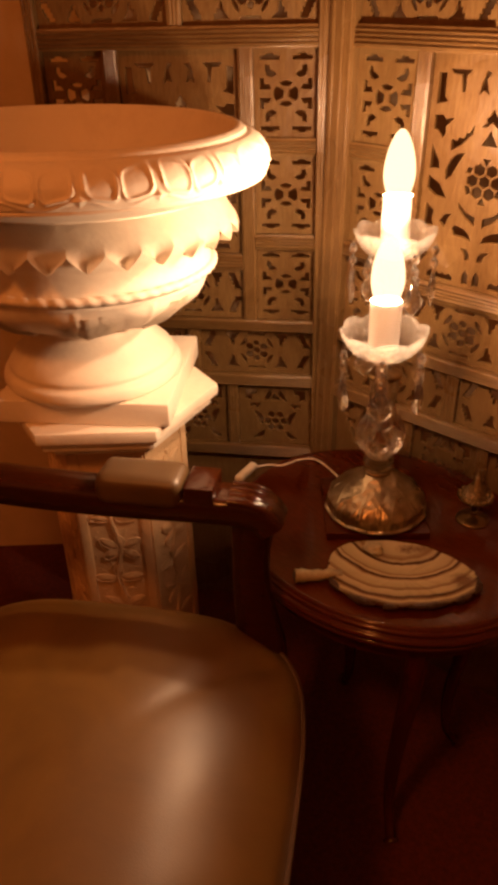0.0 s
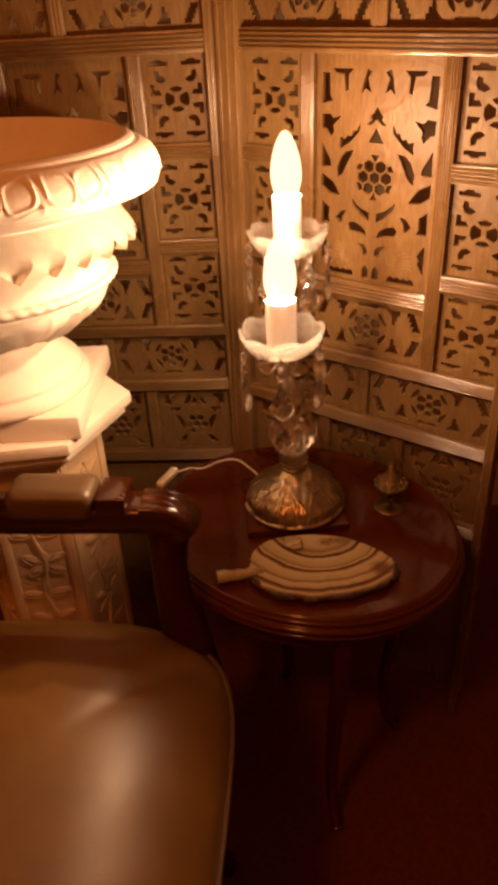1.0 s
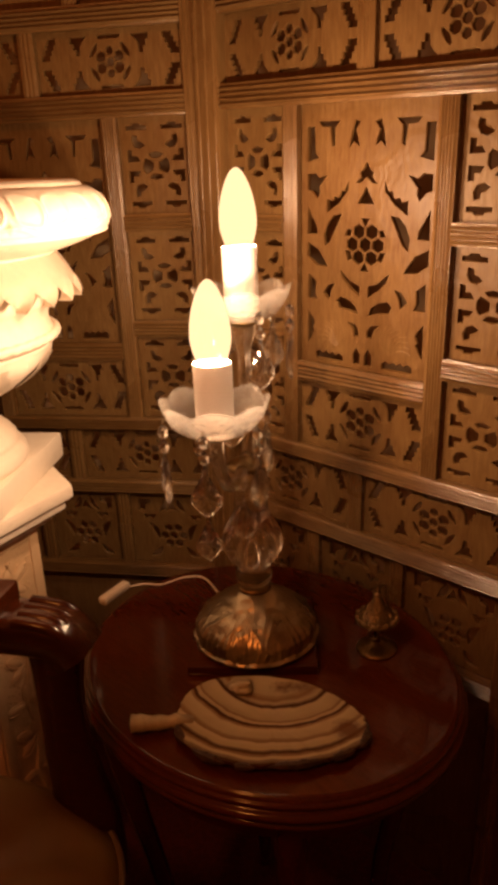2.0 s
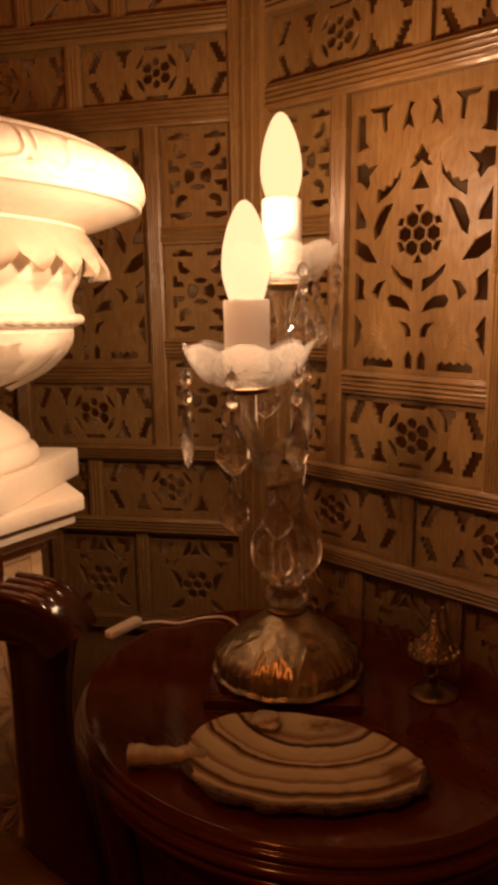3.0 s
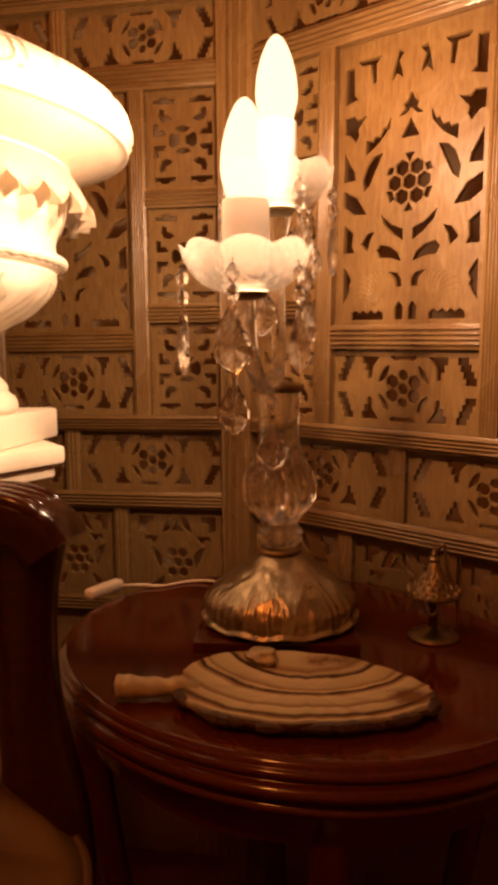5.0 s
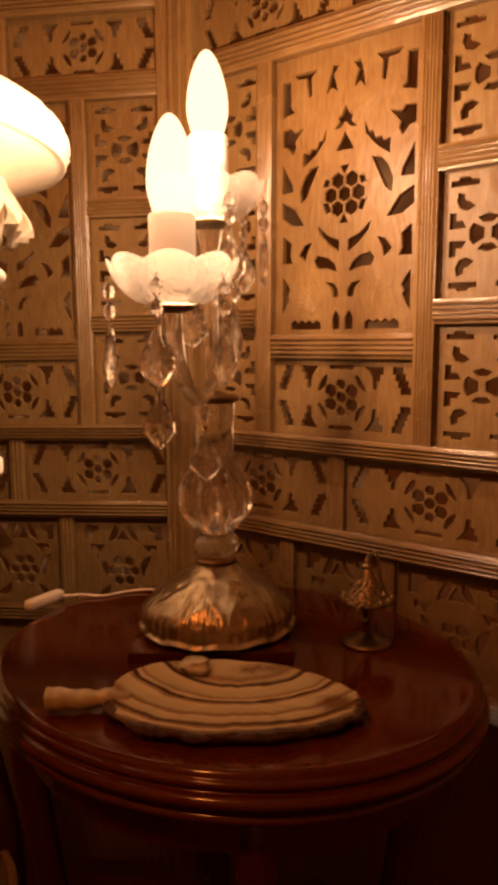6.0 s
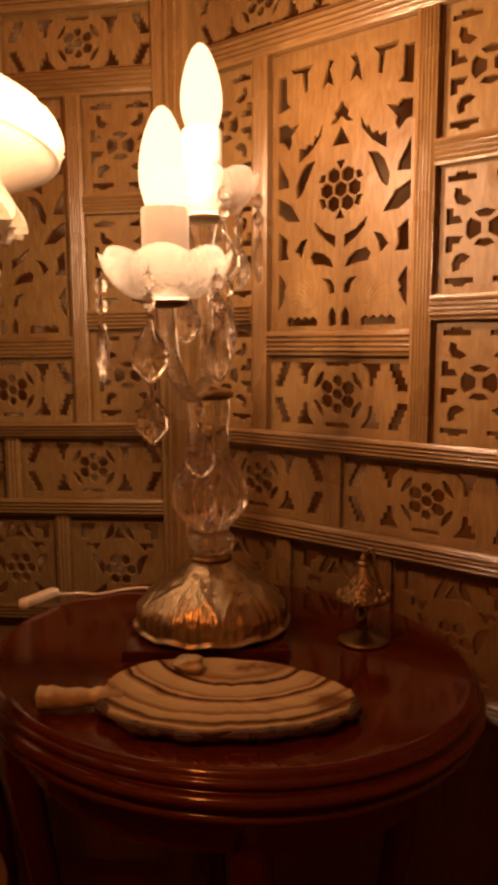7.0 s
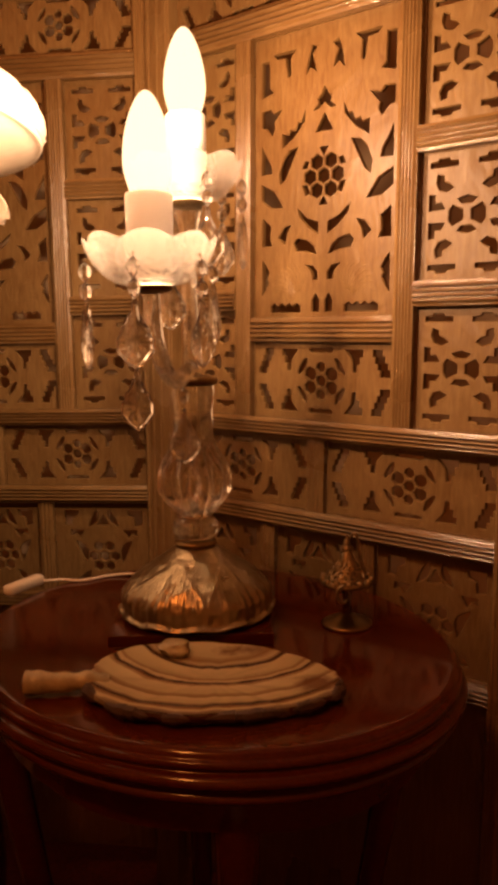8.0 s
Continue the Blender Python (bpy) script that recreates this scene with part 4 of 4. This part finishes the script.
# lamp cord with its inline switch
bm = tube(bmesh.new(), curve([(0.180, 0.905, TOP + 0.012), (0.160, 0.962, TOP + 0.008), (0.142, 1.000, TOP + 0.0035), (0.118, 1.004, TOP + 0.0018), (0.092, 0.990, TOP + 0.0018), (0.072, 0.991, TOP + 0.0030), (0.052, 0.982, TOP + 0.0050)], 6), 0.0014, 8)
cord = solid("power_cord", bm, CORD, (0, 0, 0), "thin pale cord with an inline switch on the table", "cord")
bm = box(bmesh.new(), -0.023, 0.023, -0.0060, 0.0060, 0.0, 0.0100, 0.0038, 3)
part("switch", bm, CORD, cord, at=(0.0385, 0.9685, TOP + 0.001), turn=58)

# ---------------------------------------------------------------- onyx dish
def onyx_outline(n=120):
    pts = []
    for i in range(n):
        a = 2 * math.pi * i / n
        c, s = math.cos(a), math.sin(a)
        x = 0.087 * c
        y = (0.063 if s > 0 else 0.0545) * math.copysign(abs(s) ** 0.92, s) * (1 - 0.16 * c) - 0.010 * c * abs(c)
        chip = 0.0028 * noise.noise((x * 190, y * 190, 0.3)) if s < 0.35 else 0
        pts.append((x * (1 + chip * 12), y + chip))
    return pts


bm = bmesh.new()
pts = onyx_outline()
levels = [(0.90, 0.0), (0.97, 0.003), (1.0, 0.0065), (0.99, 0.0086), (0.93, 0.0088), (0.78, 0.0074), (0.45, 0.0066), (0.15, 0.0064)]
rings = [[bm.verts.new((x * k + 0.0012 * noise.noise((x * 90, y * 90, z * 300 + 3)), y * k, z + 0.0010 * noise.noise((x * 60, y * 60, 1)))) for x, y in pts] for k, z in levels]
for a, b in zip(rings, rings[1:]):
    for i in range(len(pts)):
        j = (i + 1) % len(pts)
        bm.faces.new((a[i], a[j], b[j], b[i]))
bm.faces.new(rings[0][::-1])
bm.faces.new(rings[-1])
onyx = thing("onyx_dish", (0.2157, 0.7298, TOP + 0.001), "leaf-shaped banded brown and cream onyx dish with handle", "dish", turn=-5.2)
part("dish_body", bm, ONYX, onyx)
grip = curve([(-0.070, 0.0005, 0.0055), (-0.083, -0.001, 0.0074), (-0.096, -0.004, 0.0078), (-0.114, -0.007, 0.0088), (-0.125, -0.0085, 0.0092)], 5)
bm = tube(bmesh.new(), grip, [0.0080 - 0.0030 * max(0.0, 1 - k / 5) - 0.0022 * math.sin(min(1, k / 11) * 1.57) + 0.0032 * max(0.0, (k - 8) / 12) + 0.0006 * math.sin(k * 1.3) - (0.0012 if k == 20 else 0) for k in range(21)], 12)
handle = part("handle", bm, PALE, onyx)
# dark cap on the broken end, coloured for the shade in its hollow
bm = bmesh.new()
bmesh.ops.create_icosphere(bm, subdivisions=3, radius=0.0068)
for v in bm.verts:
    v.co *= 1 + 0.35 * noise.noise(v.co * 260)
    v.co.x *= 0.35
part("broken_end", bm, BARK, handle, "rough broken end, its shaded hollow put in as a dark cap", at=(-0.1245, -0.0088, 0.0092), turn=8)


def bark(a0, a1, seed):
    """A ragged piece of dark crust left on the rim."""
    bm = bmesh.new()
    line, thick = [], []
    for k in range(int((a1 - a0) / 2) + 1):
        x, y = pts[int((a0 + 2 * k) % 360 / 3) % len(pts)]
        t = k / max(1, int((a1 - a0) / 2))
        q = noise.noise((k * 0.7, seed, 0.5))
        line.append(Vector((x * (0.990 + 0.012 * q), y * (0.990 + 0.012 * q), 0.0064 + 0.0012 * q)))
        thick.append(0.0008 + 0.0040 * math.sin(math.pi * t) ** 0.6 * (0.65 + 0.7 * abs(noise.noise((k * 0.9, seed, 2.5)))))
    return tube(bm, line, thick, 7, 1.0)


for seed, (a0, a1) in enumerate(((192, 214), (222, 246), (252, 264), (272, 306), (310, 330), (334, 372))):
    part("crust", bark(a0, a1, seed * 3.7), BARK, onyx, "ragged dark brown crust")
bm = bmesh.new()
bmesh.ops.create_icosphere(bm, subdivisions=3, radius=0.0100)
for v in bm.verts:
    v.co *= 1 + 0.45 * noise.noise(v.co * 150)
    v.co.x *= 1.25
    v.co.z *= 0.6
part("knob", bm, PALE, onyx, "rough pale knob", at=(-0.029, 0.043, 0.0125))

# ---------------------------------------------------------------- small filigree ornament
OX, OY = 0.331, 0.844
ornament = thing("filigree_ornament", (OX, OY, TOP), "small pierced silvery filigree ornament on a dark stem and round foot", "ornament")
ornament.matrix_basis = ornament.matrix_basis @ Matrix.Diagonal((1, 1, 1.18, 1))
TURNS = 13


def skirt_radius(t):
    return 0.0155 * (1 - t) ** 1.6 + 0.0030 * (1 - t) + 0.0022


def filigree():
    bm = bmesh.new()
    for k in range(TURNS):
        for s in (-1, 1):
            pts = []
            for i in range(11):
                t = i / 10
                a = 2 * math.pi * k / TURNS + s * t * 1.6
                r = skirt_radius(t)
                pts.append((r * math.cos(a), r * math.sin(a), 0.032 + 0.022 * t))
            tube(bm, pts, 0.0012, 5)
    return bm


def hoop(r, z, w):
    return tube(bmesh.new(), [(r * math.cos(2 * math.pi * i / 40), r * math.sin(2 * math.pi * i / 40), z) for i in range(41)], w, 6)


tagged(part("wirework", filigree(), SILVER, ornament), kind="stuff")
for t in (0.0, 0.14, 0.40, 0.75):
    part("hoop", hoop(skirt_radius(t), 0.032 + 0.022 * t, 0.0018 if t == 0 else 0.0014), SILVER, ornament)
knob = bmesh.new()
bmesh.ops.create_icosphere(knob, subdivisions=2, radius=0.0028)
knob = mesh_of("boss", knob, SILVER)
for k in range(TURNS):
    a = 2 * math.pi * (k + 0.5) / TURNS
    part("boss", knob, SILVER, ornament, at=(0.0200 * math.cos(a), 0.0200 * math.sin(a), 0.0335))
part("finial", lathe(smooth_profile([(0.0030, 0.0535), (0.0048, 0.0550), (0.0040, 0.0570), (0.0026, 0.0580), (0.0030, 0.0592), (0.0012, 0.0625), (0.0005, 0.0655)], 3), 16), SILVER, ornament)
part("dome", lathe(smooth_profile([(0.0197, 0.0318), (0.0172, 0.0345), (0.0125, 0.0385), (0.0082, 0.0430), (0.0068, 0.0470), (0.0045, 0.0520), (0.0030, 0.0540)], 4), 32, caps=False), SILVER, ornament)
part("stem", lathe(smooth_profile([(0.0042, 0.0080), (0.0028, 0.0150), (0.0045, 0.0240), (0.0100, 0.0310), (0.0160, 0.0330)], 4), 20), EBONISED, ornament, "dark turned stem")
part("foot", lathe(smooth_profile([(0.0200, 0.0002), (0.0210, 0.0018), (0.0165, 0.0040), (0.0090, 0.0062), (0.0045, 0.0085)], 4), 32), BRASS, ornament)
bm = tube(bmesh.new(), [(0.0050 * math.cos(2 * math.pi * i / 20) - 0.007, -0.0205, 0.0275 + 0.0058 * math.sin(2 * math.pi * i / 20)) for i in range(21)], 0.0011, 6)
part("ring", bm, SILVER, ornament)
bm = tube(bmesh.new(), curve([(0.0020, 0.0, 0.0610), (0.0050, -0.001, 0.0655), (0.0078, -0.002, 0.0650), (0.0090, -0.003, 0.0550), (0.0120, -0.004, 0.0430), (0.0165, -0.005, 0.0340)], 5), 0.0014, 6)
part("strap", bm, SILVER, ornament)

# ---------------------------------------------------------------- armchair
CX, CY = -0.1733, 0.4495
chair = thing("armchair", (CX, CY, FLOOR), "dark wooden open armchair with brown leather seat and arm pads", "armchair", turn=-11.7)
SEAT = 0.498 - FLOOR


def seat_cushion():
    bm = bmesh.new()
    nx, ny, hx, hy = 48, 48, 0.232, 0.315
    top = []
    for i in range(nx + 1):
        row = []
        for j in range(ny + 1):
            s, t = 2 * i / nx - 1, 2 * j / ny - 1
            f = max(abs(s), abs(t)) / max(1e-6, (abs(s) ** 4.5 + abs(t) ** 4.5) ** (1 / 4.5))
            x, y = hx * s * f, hy * t * f
            z = SEAT - 0.018 + 0.080 * max(0.0, 1 - abs(s) ** 3.0) ** 0.85 * max(0.0, 1 - abs(t) ** 4.4) ** 0.55
            z += 0.0012 * noise.noise((x * 18, y * 18, 0))
            row.append(bm.verts.new((x, y, z)))
        top.append(row)
    for a, b in zip(top, top[1:]):
        for j in range(ny):
            bm.faces.new((a[j], b[j], b[j + 1], a[j + 1]))
    rimv = [r[0] for r in top] + top[-1][1:] + [r[-1] for r in reversed(top[:-1])] + list(reversed(top[0][1:-1]))
    low = [bm.verts.new((v.co.x * 0.99, v.co.y * 0.99, SEAT - 0.055)) for v in rimv]
    for i in range(len(rimv)):
        j = (i + 1) % len(rimv)
        bm.faces.new((rimv[i], low[i], low[j], rimv[j]))
    bm.faces.new(low)
    return bm, [v.co.copy() for v in rimv]


bm, border = seat_cushion()
part("seat", bm, LEATHER, chair, "domed brown leather seat", limit=80)
part("piping", tube(bmesh.new(), [(p.x * 1.006, p.y * 1.006, p.z - 0.002) for p in border + border[:1]], 0.0032, 8), PAD_LEATHER, chair)
bm = bmesh.new()
box(bm, -0.205, 0.196, -0.285, 0.285, SEAT - 0.125, SEAT - 0.052, 0.008, 3)
part("seat_rail", bm, EBONISED, chair)


def arm_parts(side):
    """One arm: the bar with its scrolled knuckle, the support below it, the leather pad."""
    y0 = side * 0.290
    bm = bmesh.new()
    line = [(0.182, 0.0, 0.590), (0.172, 0.0, 0.603), (0.152, 0, 0.609), (0.110, 0, 0.6100), (0.0, 0, 0.6080), (-0.12, 0, 0.612), (-0.20, 0, 0.620)]
    pts = [(x, y0, z - 0.018) for x, _, z in line]
    cv = curve(pts, 6)
    n = len(cv)
    rings = []
    for i, p in enumerate(cv):
        w, h = 0.0235, 0.017
        d = (cv[min(i + 1, n - 1)] - cv[max(i - 1, 0)]).normalized()
        up = Vector((0, 1, 0)).cross(d)
        up = up if up.z > 0 else -up
        ring = []
        for j in range(16):
            a = 2 * math.pi * j / 16
            c, s = math.cos(a), math.sin(a)
            e = 0.5
            ring.append(bm.verts.new(p + Vector((0, w * math.copysign(abs(c) ** e, c), 0)) + up * h * math.copysign(abs(s) ** e, s)))
        rings.append(ring)
    for a, b in zip(rings, rings[1:]):
        for j in range(16):
            bm.faces.new((a[j], a[(j + 1) % 16], b[(j + 1) % 16], b[j]))
    bm.faces.new(rings[0])
    bm.faces.new(rings[-1][::-1])
    arm = part("arm", bm, EBONISED, chair, limit=50)
    for y in (-0.0165, -0.0055, 0.0055, 0.0165):
        part("reed", tube(bmesh.new(), [p + Vector((0, y, 0.0138)) for p in cv[1:16]], 0.0054, 10), EBONISED, arm)
    bm = bmesh.new()
    box(bm, 0.0915, 0.1235, y0 - 0.0225, y0 + 0.0225, 0.590, 0.6225, 0.003)
    part("block", bm, EBONISED, arm)
    bm = bmesh.new()
    box(bm, -0.006, 0.0895, -0.0265, 0.0265, 0.593, 0.629, 0.0160, 6)
    bmesh.ops.translate(bm, vec=(0, y0, 0), verts=bm.verts[:])
    part("arm_pad", bm, PAD_LEATHER, chair, "padded leather arm rest", limit=60)
    bm = bmesh.new()
    ys = y0 + 0.004 * side
    cv = curve([(0.160, ys, 0.590), (0.158, ys, 0.560), (0.156, ys, 0.520), (0.157, ys, 0.470), (0.163, ys, 0.420), (0.168, ys, 0.370), (0.166, ys, 0.330)], 5)
    tube(bm, cv, [0.0205 - 0.0060 * math.sin(math.pi * min(1.0, k / 22)) for k in range(len(cv))], 16, 1.45)
    part("arm_support", bm, EBONISED, chair)


arm_parts(1)
arm_parts(-1)
bm = tube(bmesh.new(), curve([(0, 0, SEAT - 0.06), (0.012, 0, SEAT - 0.14), (0.004, 0, 0.16), (-0.006, 0, 0.05), (0.010, 0, 0.012), (0.014, 0, 0.002)], 5), [0.028 - 0.0006 * k for k in range(26)], 12)
legm = mesh_of("leg", bm, EBONISED)
for x, y in ((0.178, 0.255), (0.178, -0.255), (-0.180, 0.240), (-0.180, -0.240)):
    part("leg", legm, EBONISED, chair, at=(x, y, 0))
bm = bmesh.new()
box(bm, -0.262, -0.205, -0.255, 0.255, SEAT - 0.03, SEAT + 0.46, 0.02, 4)
bmesh.ops.rotate(bm, cent=(-0.21, 0, SEAT), matrix=Matrix.Rotation(radians(-10), 3, "Y"), verts=bm.verts[:])
part("backrest", bm, LEATHER, chair, "upright brown leather backrest", limit=60)
for s in (-1, 1):
    bm = tube(bmesh.new(), curve([(-0.215, s * 0.262, SEAT - 0.12), (-0.225, s * 0.264, SEAT + 0.10), (-0.265, s * 0.262, SEAT + 0.30), (-0.320, s * 0.258, SEAT + 0.48)], 6), 0.018, 10)
    part("back_post", bm, EBONISED, chair)
